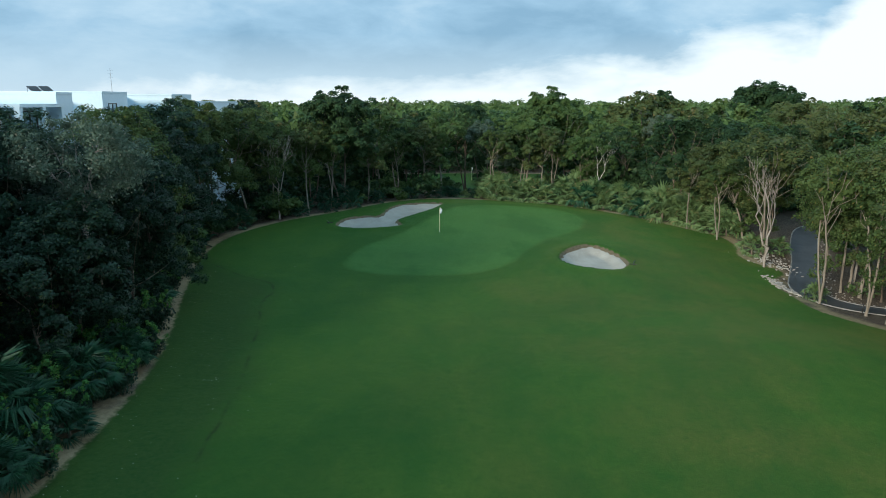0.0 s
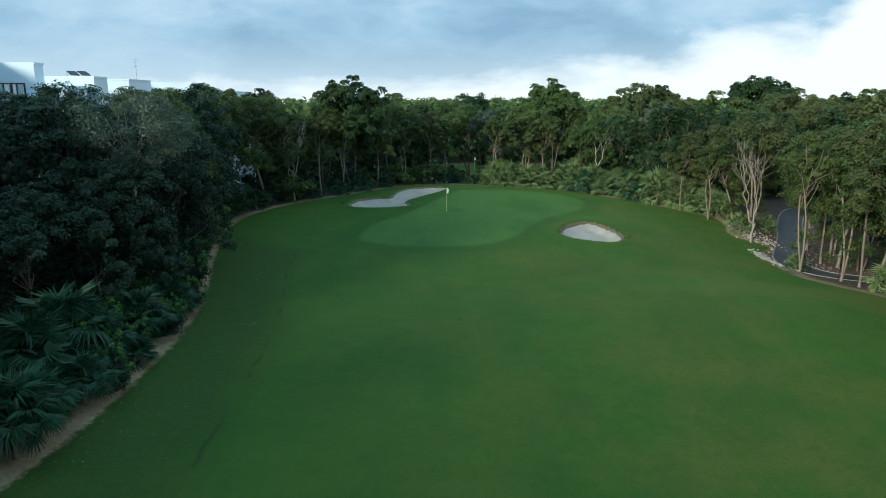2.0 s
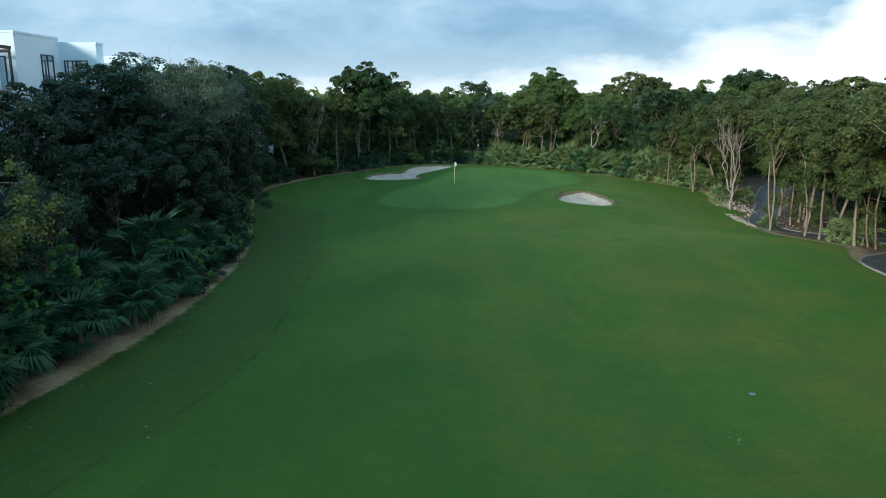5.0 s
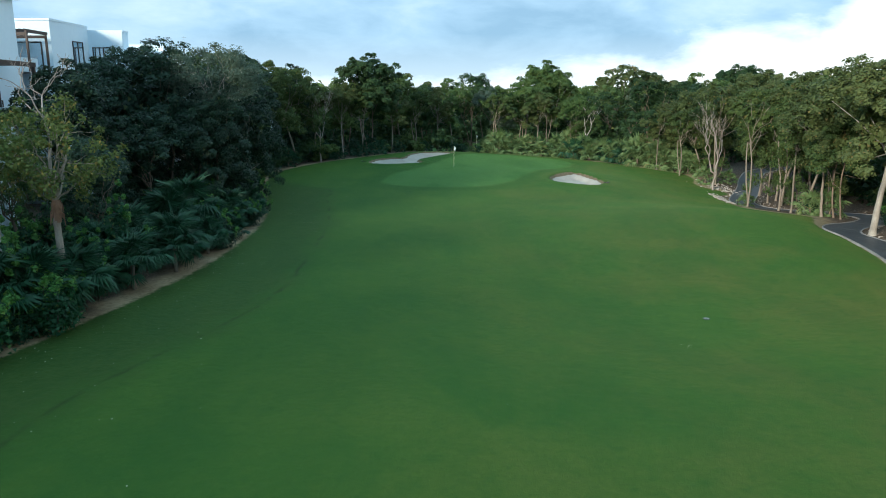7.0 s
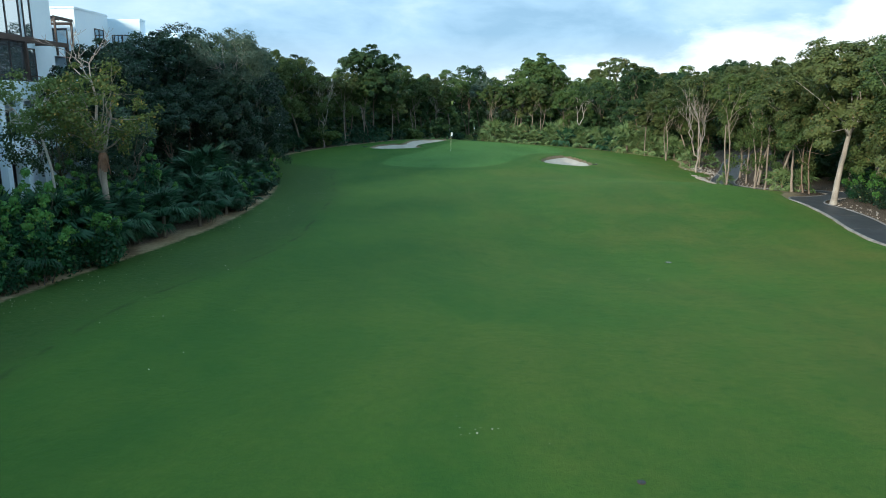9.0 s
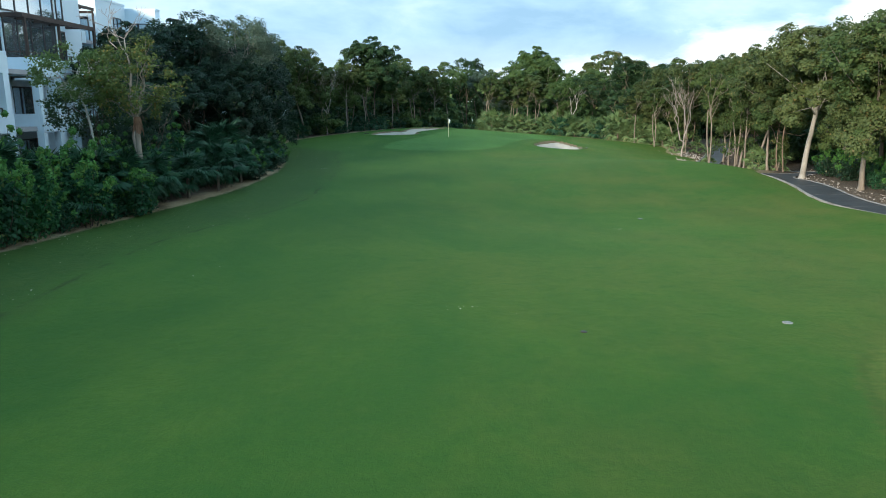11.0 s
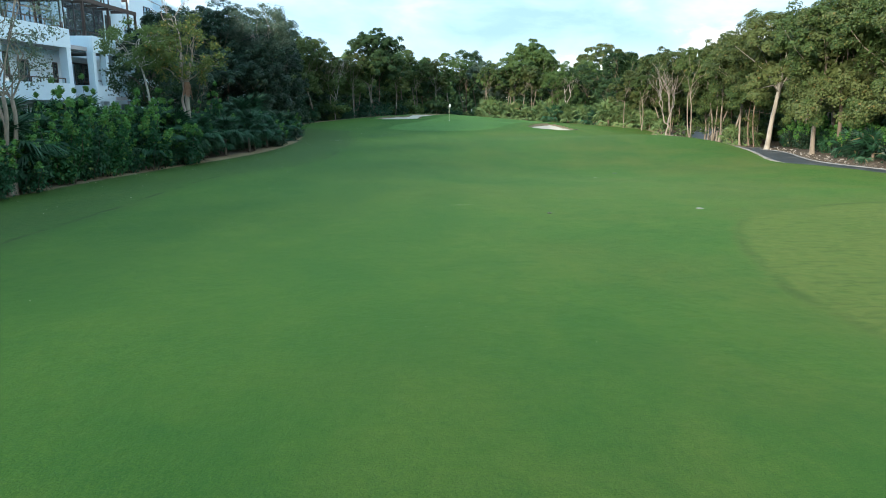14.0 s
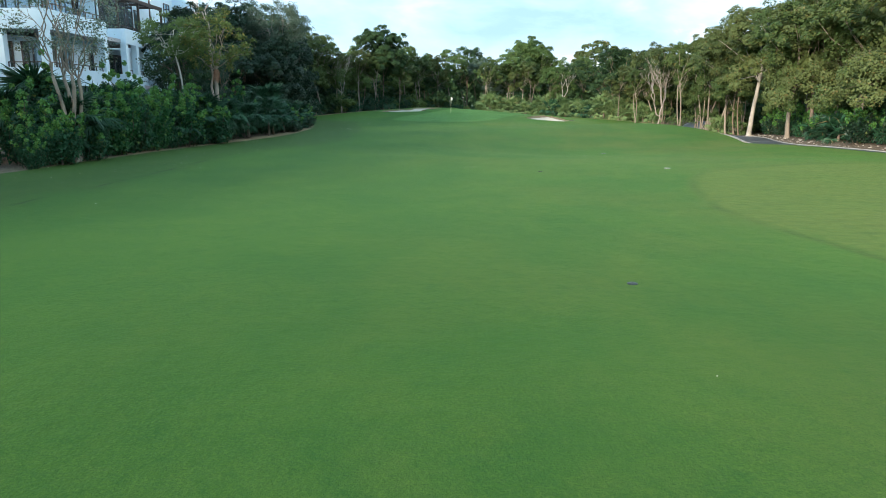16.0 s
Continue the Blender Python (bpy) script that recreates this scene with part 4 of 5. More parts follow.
    # upper floors: tall sky-reflecting glazing behind timber posts and a beam
    for z0, z1 in ((6.75, 9.75), (10.0, 13.0)):
        window("x", XU, 16.7, 22.2, z0, z1, 4)
        window("x", XU, 22.55, 23.35, z0, z1 - 0.35, 1)
        window("y", 16.6, -29.9, XU - 0.08, z0, z1, 3, -1)
        window("x", -30.2, 10.0, 15.6, z0, z1, 4)
        window("y", 7.4, -35.0, -31.0, z0, z1, 3, -1)
    pg = solid("pergola", [(XB - 0.62, YB + 0.1, 9.55, XB - 0.46, YC + 3.0, 9.80)], M_TIMBER, "dark timber pergola beams")
    solid("beam", [(-29.8, YB - 0.06, 9.56, XB - 0.46, YB + 0.09, 9.79)], M_TIMBER, parent=pg)
    for yy in (18.0, 19.8, 21.6, 23.4):
        solid("beam", [(XU + 0.08, yy, 9.58, XB - 0.63, yy + 0.12, 9.78)], M_TIMBER, parent=pg)
    for yy in (YB + 0.12, 20.0, 24.4):
        solid("post", [(XB - 0.61, yy, 6.65, XB - 0.47, yy + 0.14, 9.55)], M_TIMBER, parent=pg)
    solid("post", [(-27.6, YB - 0.05, 6.65, -27.47, YB + 0.08, 9.56)], M_TIMBER, parent=pg)
    railing("x", XB - 0.72, YB + 0.3, YC, 7.37, 7.72)
    railing("y", YB + 0.28, -28.0, XB - 0.8, 7.37, 7.72)
    railing("x", XF - 0.26, Y0 + 0.4, Y1 - 0.2, 7.2, 7.95)
    railing("y", Y1 - 0.26, -28.0, XF - 0.4, 7.3, 7.75)
    # set-back link
    solid("wall", [(-44, 25.62, -0.6, -34.0, 37.58, 12.9)], M_WHITE, "white rendered wall of the set-back link")
    for z0 in (3.2, 6.6, 10.0):
        window("x", -34.0, 27.5, 31.0, z0 + 0.1, z0 + 2.5, 3)
        solid("slab", [(-34.0, 25.65, z0 - 0.3, -31.0, 37.5, z0)], M_SOFFIT, "grey balcony slab")
        solid("parapet", [(-31.15, 25.65, z0 - 0.28, -30.98, 36.4, z0 + 0.7)], M_WHITE, "white balcony parapet")
    pg = solid("pergola", [(-33.9, 34.2, 12.15, -30.3, 34.35, 12.35)], M_TIMBER, "dark timber roof pergola")
    for it in ((-33.9, 36.6, 12.15, -30.3, 36.75, 12.35), (-30.42, 34.2, 12.36, -30.27, 36.8, 12.50), (-33.9, 34.2, 12.36, -33.7, 36.8, 12.50)):
        solid("beam", [it], M_TIMBER, parent=pg)
    for i in range(10):
        solid("slat", [(-33.6 + 0.36 * i, 34.0, 12.51, -33.54 + 0.36 * i, 36.9, 12.58)], M_TIMBER, parent=pg)
    for x_, y_ in ((-30.42, 34.2), (-30.42, 36.62), (-32.6, 34.2)):
        solid("post", [(x_, y_, 9.7, x_ + 0.13, y_ + 0.13, 12.15)], M_TIMBER, parent=pg)
    # middle wing
    solid("wall", [(-44, 37.6, -0.6, -30.5, 43.2, 13.5)], M_WHITE, "white rendered middle wing")
    solid("wall", [(-44, 43.2, -0.6, -27.7, 44.3, 13.2)], M_WHITE, "white rendered middle wing")
    solid("wall", [(-44, 44.3, -0.6, -27.7, 48.6, 11.62)], M_WHITE, "white rendered middle wing")
    solid("coping", [(-44.05, 37.55, 13.5, -30.45, 43.19, 13.66)], M_WHITE)
    solid("coping", [(-44.05, 43.2, 13.2, -27.65, 44.35, 13.34)], M_WHITE)
    window("x", -30.5, 40.6, 42.2, 9.9, 12.3, 2)
    window("x", -30.5, 38.4, 39.6, 6.6, 9.0, 1)
    window("y", 43.2, -30.2, -28.4, 9.9, 12.0, 2, -1)
    window("y", 37.6, -33.4, -31.2, 9.9, 12.0, 2, -1)
    # flat canopy over the top balcony, on two piers
    solid("canopy", [(-27.69, 43.4, 11.65, -25.9, 48.6, 11.85)], M_WHITE, "thin white canopy slab")
    for yy in (43.4, 46.0, 48.2):
        solid("pier", [(-26.3, yy, 8.8, -25.95, yy + 0.35, 11.65)], M_WHITE, "white square pier")
    window("x", -27.7, 44.5, 45.8, 9.2, 11.4, 2)
    window("x", -27.7, 46.5, 48.2, 9.2, 11.4, 2)
    # far wings step back one behind another
    for x1, ya, yb, z1 in ((-26.5, 48.7, 50.8, 12.5), (-34.0, 50.8, 63.0, 12.3), (-30.2, 63.0, 68.0, 12.75), (-31.6, 68.0, 70.5, 12.4), (-26.9, 70.5, 76.0, 12.6), (-26.0, 76.0, 90.0, 11.9)):
        solid("wall", [(-46, ya, -0.6, x1, yb, z1)], M_WHITE, "white rendered far wing")
        solid("coping", [(-46, ya - 0.04, z1, x1 + 0.05, yb - 0.06, z1 + 0.14)], M_WHITE)
        w0 = min(yb - 1.6, ya + 1.0)
        if yb - ya > 3:
            window("x", x1, w0, w0 + 1.6, z1 - 2.8, z1 - 0.9, 2)
    return th


apartment_building()


def roof_panel(x, y, z):
    th = thing("solar_water_heater", "tilted dark solar water heater on the flat roof", "solar panel", "roof heaters")
    part("panel", mesh_of("panel", [(-0.9, 0, 0.15), (0.9, 0, 0.15), (0.9, 1.5, 0.95), (-0.9, 1.5, 0.95), (-0.9, 0, 0.23), (0.9, 0, 0.23), (0.9, 1.5, 1.03), (-0.9, 1.5, 1.03)],
                            [[0, 3, 2, 1], [4, 5, 6, 7], [0, 1, 5, 4], [1, 2, 6, 5], [2, 3, 7, 6], [3, 0, 4, 7]], M_FRAME), th, "dark glazed panel")
    for sx_ in (-0.8, 0.8):
        part("strut", boxes("strut", [(sx_ - 0.03, 1.4, 0.0, sx_ + 0.03, 1.46, 0.9)], M_METAL), th)
    th.matrix_basis = pose(x, y, z, 0, 0, 60) @ Matrix.Scale(0.4, 4)


for x_, y_ in ((-28.1, 49.3), (-27.4, 49.5)):
    roof_panel(x_, y_, 12.64)
mast = thing("roof_antenna", "thin metal antenna mast on the flat roof", "antenna")
part("mast", mesh_of("mast", *tube([(0, 0, 0), (0, 0, 1.6), (0, 0, 3.2)], [0.03, 0.025, 0.015], 6), M_METAL), mast)
for zz_ in (2.0, 2.5, 2.9):
    part("dipole", mesh_of("dipole", *tube([(-0.35, 0, zz_), (0.35, 0, zz_)], [0.012, 0.012], 4), M_METAL), mast)
mast.matrix_basis = pose(-31.4, 67.6, 12.85) @ Matrix.Scale(0.7, 4)

# ---- flagstick and small things on the grass ----
def on_ground(x, y, up=0.0):
    return Vector((x, y, float(surface(np.float64(x), np.float64(y))) + up))


flag = thing("flagstick", "thin cream flagstick with a small white flag on the green", "flagstick")
part("pole", mesh_of("pole", *tube([(0, 0, -0.1), (0, 0, 1.1), (0, 0, 2.13)], [0.022, 0.02, 0.018], 8), M_POLE, True), flag)
fv, ff = [], []
for i in range(9):
    u = i / 8
    for j in range(4):
        w = j / 3
        fv.append((0.02 + 0.20 * u * (1 - 0.35 * w) + 0.03 * math.sin(5 * w), 0.07 * math.sin(6 * u + 2 * w), 2.12 - 0.42 * w - 0.16 * u * u))
for i in range(8):
    for j in range(3):
        ff.append([i * 4 + j, i * 4 + j + 1, i * 4 + j + 5, i * 4 + j + 4])
part("flag", mesh_of("flag", fv, ff, M_FLAG, True), flag, "white drooping cloth flag")
cup_v, cup_f = tube([(0, 0, -0.12), (0, 0, 0.012)], [0.054, 0.054], 12, False)
part("cup", mesh_of("cup", cup_v, cup_f, M_FLAG), flag)
flag.matrix_basis = Matrix.Translation(on_ground(-0.29, 60.4))
far_flag = copy_thing(flag, Matrix.Translation(on_ground(4.6, 112.0)))
tagged(far_flag, "thin cream flagstick on a far lawn beyond the trees")


def cover(name, x, y, r, mat, rim, label, category):
    """A round cover with a raised rim and a hub, sunk in the turf."""
    th = thing(name, label, category)
    v, f = tube([(0, 0, -0.1), (0, 0, 0.008), (0, 0, 0.012)], [r, r, r * 0.9], 20)
    part("rim", mesh_of("rim", v, f, rim), th)
    v, f = tube([(0, 0, 0.0), (0, 0, 0.017), (0, 0, 0.019)], [r * 0.75, r * 0.75, r * 0.68], 18)
    part("lid", mesh_of("lid", v, f, mat), th)
    v, f = tube([(0, 0, 0.0), (0, 0, 0.027)], [r * 0.2, r * 0.16], 10)
    part("knob", mesh_of("knob", v, f, rim), th)
    th.matrix_basis = Matrix.Translation(on_ground(x, y))


cover("sprinkler_head", 1.3, -25.85, 0.075, M_DARKHOLE, M_DARKHOLE, "dark round sprinkler head sunk in the turf", "sprinkler head")
cover("sprinkler_head", 9.4, 11.6, 0.15, M_PLATE, M_DARKHOLE, "worn pale sprinkler head sunk in the turf", "sprinkler head")
cover("valve_cover", 7.2, -8.7, 0.12, M_PLATE, M_KERB, "small pale round valve cover in the turf", "valve cover")
# a dark divot in the turf, built as a small round cover
cover("valve_cover", 2.3, -9.1, 0.08, M_DARKHOLE, M_TIMBER, "small dark valve cover in the turf", "valve cover")


def rake(x, y, turn):
    """A bunker rake lying on the grass: a long handle, a crossbar and teeth."""
    th = thing("bunker_rake", "dark bunker rake lying on the grass beside the sand", "rake", "bunker rakes")
    part("handle", mesh_of("handle", *tube([(0, 0, 0.05), (0.8, 0.01, 0.04), (1.6, 0, 0.035)], [0.02, 0.022, 0.02], 7), M_FRAME, True), th)
    part("head", mesh_of("head", *tube([(0, -0.28, 0.06), (0.03, 0, 0.06), (0, 0.28, 0.06)], [0.025, 0.028, 0.025], 6), M_FRAME, True), th)
    for i in range(9):
        yy = -0.26 + 0.065 * i
        part("tooth", mesh_of("tooth", *tube([(0, yy, 0.06), (-0.02, yy, -0.02)], [0.012, 0.006], 5), M_FRAME), th)
    th.matrix_basis = Matrix.Translation(on_ground(x, y)) @ Matrix.Rotation(radians(turn), 4, "Z")


rake(14.3, 51.0, 68)
rake(-10.5, 63.6, 110)


def stake(x, y):
    """A short dark marker stake with a cap."""
    th = thing("marker_stake", "short dark marker stake beside the cart path", "stake", "stakes by the path")
    part("post", mesh_of("post", *tube([(0, 0, -0.15), (0, 0, 0.3), (0, 0, 0.62)], [0.035, 0.033, 0.03], 7), M_FRAME, True), th)
    part("cap", mesh_of("cap", *tube([(0, 0, 0.60), (0, 0, 0.64), (0, 0, 0.66)], [0.042, 0.042, 0.02], 7), M_FRAME, True), th)
    th.matrix_basis = Matrix.Translation((x, y, float(height(x, y))))


for x_, y_ in ((25.5, 47.3), (27.5, 43.7), (29.4, 42.4)):
    stake(x_, y_)

# ---- trees ----
prng = np.random.default_rng(11)
T_DARK = "tall broadleaf tree with a dense dark green crown"
T_MID = "broadleaf tree with a rounded green crown on a bare trunk"
T_OLIVE = "broadleaf tree with an olive-green crown and pale trunk"
T_GREY = "airy tree with feathery grey-green leaves"
T_YEL = "small tree with thin yellowing leaves and forked stems"

# near kinds: many small leaves
near = [
    tree(1, 12.4, 4.8, 2.6, 0.20, 180, 120, M_LEAF_SHADED, M_BARK, 2, 0.5, 0.9, T_DARK, low=0.14, three=True),
    tree(2, 12.0, 4.4, 2.8, 0.20, 180, 112, M_LEAF_SHADED, M_BARK, 1, 0.5, 0.8, T_DARK, low=0.14, three=True),
    tree(3, 12.0, 4.2, 3.9, 0.19, 180, 108, M_LEAF_WARM, M_BARK_PALE, 1, 0.5, 0.9, T_MID, low=0.04, three=True, girth=0.9),
    tree(4, 12.0, 4.4, 3.9, 0.19, 180, 114, M_LEAF_OLIVE, M_BARK_PALE, 1, 0.6, 1.0, T_OLIVE, low=0.04, three=True, girth=1.0),
    tree(5, 11.6, 3.7, 3.9, 0.185, 180, 96, M_LEAF_WARM, M_BARK_RED, 2, 0.4, 0.9, T_MID, low=0.03, three=True, girth=0.9, fan=0.5),
    tree(7, 10.8, 2.7, 4.6, 0.18, 190, 54, M_LEAF_OLIVE, M_BARK_PALE, 1, 0.25, 0.8, "slender tree with a bare tan trunk and small crown", three=True, girth=0.72),
    tree(8, 10.4, 2.6, 4.4, 0.18, 190, 54, M_LEAF_WARM, M_BARK_PALE, 2, 0.3, 0.8, "slender twin-stemmed tree with bare tan trunks", three=True, girth=0.82, fan=0.35),
    airy_tree(6, 12.2, 3.4, 7.6, 0.13, 190, 120, M_LEAF_GREY, M_DEAD, T_GREY, girth=0.9, clump=0.17),
    tree(9, 12.0, 4.4, 3.6, 0.19, 180, 122, M_LEAF_WARM, M_BARK_PALE, 1, 0.4, 0.9, "broad green tree with a low crown on a thick pale trunk", low=0.05, three=True, girth=1.25),
    tree(10, 11.8, 4.4, 3.5, 0.19, 180, 122, M_LEAF_OLIVE, M_BARK, 1, 0.4, 1.0, "broad olive tree with a low crown on a thick trunk", low=0.06, three=True, girth=1.3),
]
# farther kinds: fewer leaves
mid = [
    tree(21, 11.4, 4.4, 3.9, 0.24, 132, 74, M_LEAF_DARK, M_BARK, 1, 0.6, 0.9, T_DARK, low=0.04, three=True),
    tree(22, 11.0, 4.2, 3.7, 0.235, 132, 70, M_LEAF_MID, M_BARK, 2, 0.6, 0.8, T_MID, low=0.04, three=True),
    tree(23, 11.4, 4.8, 4.1, 0.24, 132, 76, M_LEAF_OLIVE, M_BARK_PALE, 2, 0.8, 1.0, T_OLIVE, low=0.04, three=True),
    tree(24, 10.6, 3.9, 3.7, 0.235, 132, 66, M_LEAF_MID, M_BARK_PALE, 1, 0.8, 0.9, T_MID, low=0.04, three=True),
    tree(25, 11.6, 4.2, 4.1, 0.24, 132, 70, M_LEAF_DARK, M_BARK_RED, 3, 0.4, 0.8, T_DARK, low=0.04, three=True),
    tree(26, 10.4, 4.0, 4.0, 0.22, 140, 62, M_LEAF_GREY, M_BARK, 2, 0.6, 0.7, T_GREY, open_=0.2, three=True),
]
deep = [
    tree(51, 11.2, 4.6, 3.8, 0.47, 80, 42, M_LEAF_DARK, M_BARK, 1, 0.6, 0.9, T_DARK, three=True),
    tree(52, 11.0, 4.4, 3.6, 0.46, 80, 42, M_LEAF_MID, M_BARK, 1, 0.6, 0.8, T_MID, three=True),
    tree(53, 11.2, 4.8, 3.8, 0.47, 80, 42, M_LEAF_OLIVE, M_BARK_PALE, 1, 0.6, 1.0, T_OLIVE, three=True),
]
used = set()


def plant(kinds, i, x, y, turn, size=1.0, tall=1.0, group=""):
    """The kind itself the first time, a copy after that."""
    ob = kinds[i]
    g = group or "woodland trees"
    if ob.name in used:
        return again(ob, x, y, turn, size, 0, tall, group=g)
    used.add(ob.name)
    tagged(ob, group=g)
    return put(ob, x, y, turn, size, 0, tall)


taken = []


def free(x, y, gap):
    if any((x - a) ** 2 + (y - b) ** 2 < gap * gap for a, b in taken):
        return False
    taken.append((x, y))
    return True


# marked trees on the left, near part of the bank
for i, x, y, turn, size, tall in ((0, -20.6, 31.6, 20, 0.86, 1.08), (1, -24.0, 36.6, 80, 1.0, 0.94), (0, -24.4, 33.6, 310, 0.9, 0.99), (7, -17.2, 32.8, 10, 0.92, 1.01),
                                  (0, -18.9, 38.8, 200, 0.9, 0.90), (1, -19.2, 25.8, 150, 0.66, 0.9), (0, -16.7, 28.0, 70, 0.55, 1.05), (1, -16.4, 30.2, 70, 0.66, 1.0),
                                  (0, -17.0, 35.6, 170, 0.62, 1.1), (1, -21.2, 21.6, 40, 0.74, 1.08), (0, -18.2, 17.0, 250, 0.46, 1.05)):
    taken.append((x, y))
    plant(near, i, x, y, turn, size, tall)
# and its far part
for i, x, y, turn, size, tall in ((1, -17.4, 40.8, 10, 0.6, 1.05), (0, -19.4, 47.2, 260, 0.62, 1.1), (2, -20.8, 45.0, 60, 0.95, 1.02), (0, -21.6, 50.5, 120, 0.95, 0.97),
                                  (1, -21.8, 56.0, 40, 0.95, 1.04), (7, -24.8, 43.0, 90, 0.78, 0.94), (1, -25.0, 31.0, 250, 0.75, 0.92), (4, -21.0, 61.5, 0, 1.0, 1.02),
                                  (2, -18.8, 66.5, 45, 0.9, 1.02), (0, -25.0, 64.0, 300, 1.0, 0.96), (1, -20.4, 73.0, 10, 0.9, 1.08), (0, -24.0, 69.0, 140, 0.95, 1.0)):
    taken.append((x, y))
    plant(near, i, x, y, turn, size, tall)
# marked trees on the right, by the path
for i, x, y, turn, size, tall in ((2, 29.8, 47.9, 200, 0.85, 1.06), (4, 31.0, 46.9, 100, 0.85, 1.07), (3, 30.6, 50.6, 260, 0.8, 1.05), (3, 27.5, 36.7, 10, 0.82, 1.04), (4, 28.4, 36.1, 200, 0.82, 1.04),
                                  (2, 28.2, 40.6, 160, 0.85, 1.06), (9, 28.6, 22.2, 300, 0.9, 1.03), (8, 24.9, 18.4, 75, 0.82, 1.05), (9, 25.9, 17.2, 190, 0.85, 1.07), (8, 26.4, 12.4, 20, 0.85, 0.98), (9, 25.8, 7.6, 140, 0.9, 1.02), (8, 26.6, 1.6, 250, 0.9, 1.0),
                                  (2, 28.4, 64.7, 10, 0.75, 0.85), (4, 29.8, 63.6, 60, 0.7, 0.8), (3, 27.2, 70.5, 210, 0.8, 0.85), (3, 35.2, 41.8, 330, 0.9, 1.07), (8, 30.0, 29.6, 40, 0.85, 1.03), (9, 31.0, 26.0, 120, 0.95, 1.06)):
    taken.append((x, y))
    plant(near, i, x, y, turn, size, tall)
for i, x, y, turn, size, tall in ((6, 26.0, 45.6, 0, 0.95, 1.08), (5, 29.2, 49.3, 100, 0.95, 1.0), (6, 27.4, 42.6, 60, 0.98, 1.08), (5, 27.0, 40.4, 300, 0.95, 1.08), (6, 33.6, 46.8, 80, 0.95, 0.95), (5, 35.4, 38.4, 10, 1.0, 1.0),
                                  (5, 25.6, 3.6, 60, 0.9, 0.95), (6, 27.4, 9.6, 170, 0.9, 0.95), (5, 28.6, 15.6, 220, 0.95, 1.0), (6, 29.0, 19.0, 20, 0.95, 1.0), (5, 30.0, 23.6, 70, 1.0, 1.0), (6, 25.8, 63.6, 10, 0.8, 0.9), (5, 24.3, 68.2, 90, 0.8, 0.9)):
    taken.append((x, y))
    plant(near, i, x, y, turn, size, tall)
lead = tree(31, 11.4, 4.3, 4.4, 0.19, 180, 118, M_LEAF_OLIVE, M_BARK_LIGHT, 1, 0.0, 1.0, "leaning pale-trunked tree with a broad olive crown by the path", three=True, girth=1.5, tilt=(0.5, 0.2))
put(lead, 26.2, 28.1, 0, 1.0, 0, 0.96)
taken.append((26.2, 28.1))
# two tall crowns that stand above the far woods
put(tree(32, 13.3, 4.2, 5.0, 0.28, 190, 190, M_LEAF_MID, M_BARK_PALE, 3, 0.5, 0.5, "tall round-headed tree standing above the woods", three=True), 14.5, 97, 0)
put(tree(36, 12.0, 4.2, 4.0, 0.25, 190, 130, M_LEAF_DARK, M_BARK, 2, 0.5, 0.7, "tall bushy green tree at the wood's edge", three=True), -10.6, 74.0, 30)
taken += [(14.5, 97), (-10.6, 74.0)]
put(tree(34, 16.2, 8.5, 4.0, 0.55, 130, 190, M_LEAF_DARK, M_BARK, 2, 0.5, 0.9, "broad dark tree rising over the far woods", three=True), 74, 163, 0)
put(tree(35, 14.2, 5.0, 4.0, 0.5, 110, 140, M_LEAF_DARK, M_BARK, 2, 0.5, 0.9, "broad dark tree rising over the far woods", three=True), 46, 150, 50)

# crooked slender trunks round the back of the green
for i, x, y, turn, size, tall in ((5, -13.8, 70.6, 20, 0.9, 0.92), (6, -11.6, 72.0, 140, 0.9, 0.9), (5, -8.2, 75.6, 230, 0.85, 0.92), (6, -5.0, 79.4, 60, 0.85, 0.9), (5, -2.2, 82.4, 310, 0.9, 0.9), (6, 6.4, 85.2, 10, 0.9, 0.92),
                                  (6, 9.4, 86.0, 190, 0.95, 0.9), (5, 12.2, 85.6, 110, 0.9, 0.92), (6, 13.6, 86.4, 280, 0.95, 0.95), (5, -16.8, 69.0, 80, 0.85, 0.95)):
    taken.append((x, y))
    plant(near, i, x, y, turn, size, tall)
# bare and thin-leaved trees
put(bare_tree(41, 9.0, 0.8, "bleached dead tree with two stems beside the path", 2, twigs=2), 26.4, 55.4, 0)
put(bare_tree(52, 8.0, 1.1, "bare pale tree at the edge of the palm thicket", 1, M_BLEACHED, 2), 18.6, 83.0, 40)
put(bare_tree(43, 9.6, 1.0, "bare forked tree above the path", 1, twigs=2), 31.6, 51.6, 90)
put(airy_tree(50, 8.6, 2.7, 2.6, 0.15, 120, 110, M_LEAF_WARM, M_BARK_PALE, "small leafy tree that overhangs the cart path", clump=0.2), 30.6, 54.2, 0)
put(bare_tree(44, 10.6, 1.7, "gnarled pale tree with bare crown before the building", 1, M_DEAD, 2, bole=5.7), -16.0, 9.6, 10)
put(bare_tree(45, 7.6, 0.9, "bare thin tree at the wood's edge", 1), -16.0, 67.6, 200)
for x, y, i in ((-15.9, 9.2, 0), (-19.2, 13.0, 1), (-17.2, -5.4, 2)):
    taken.append((x, y))
crowned = put(airy_tree(46, 8.0, 2.3, 4.2, 0.125, 52, 110, M_LEAF_YELLOW, M_BARK_PALE, T_YEL, girth=1.3, crook=0.03, clump=0.13), -15.3, 8.7, 0)
frng_ = np.random.default_rng(61)                       # frayed reddish bark under the fork
sleeve = Build()
sleeve.add(*tube([(0, 0, 3.6), (0, 0, 3.75), (0, 0, 3.95), (0, 0, 4.2), (0, 0, 4.4)], [0.12, 0.14, 0.16, 0.18, 0.12], 11))
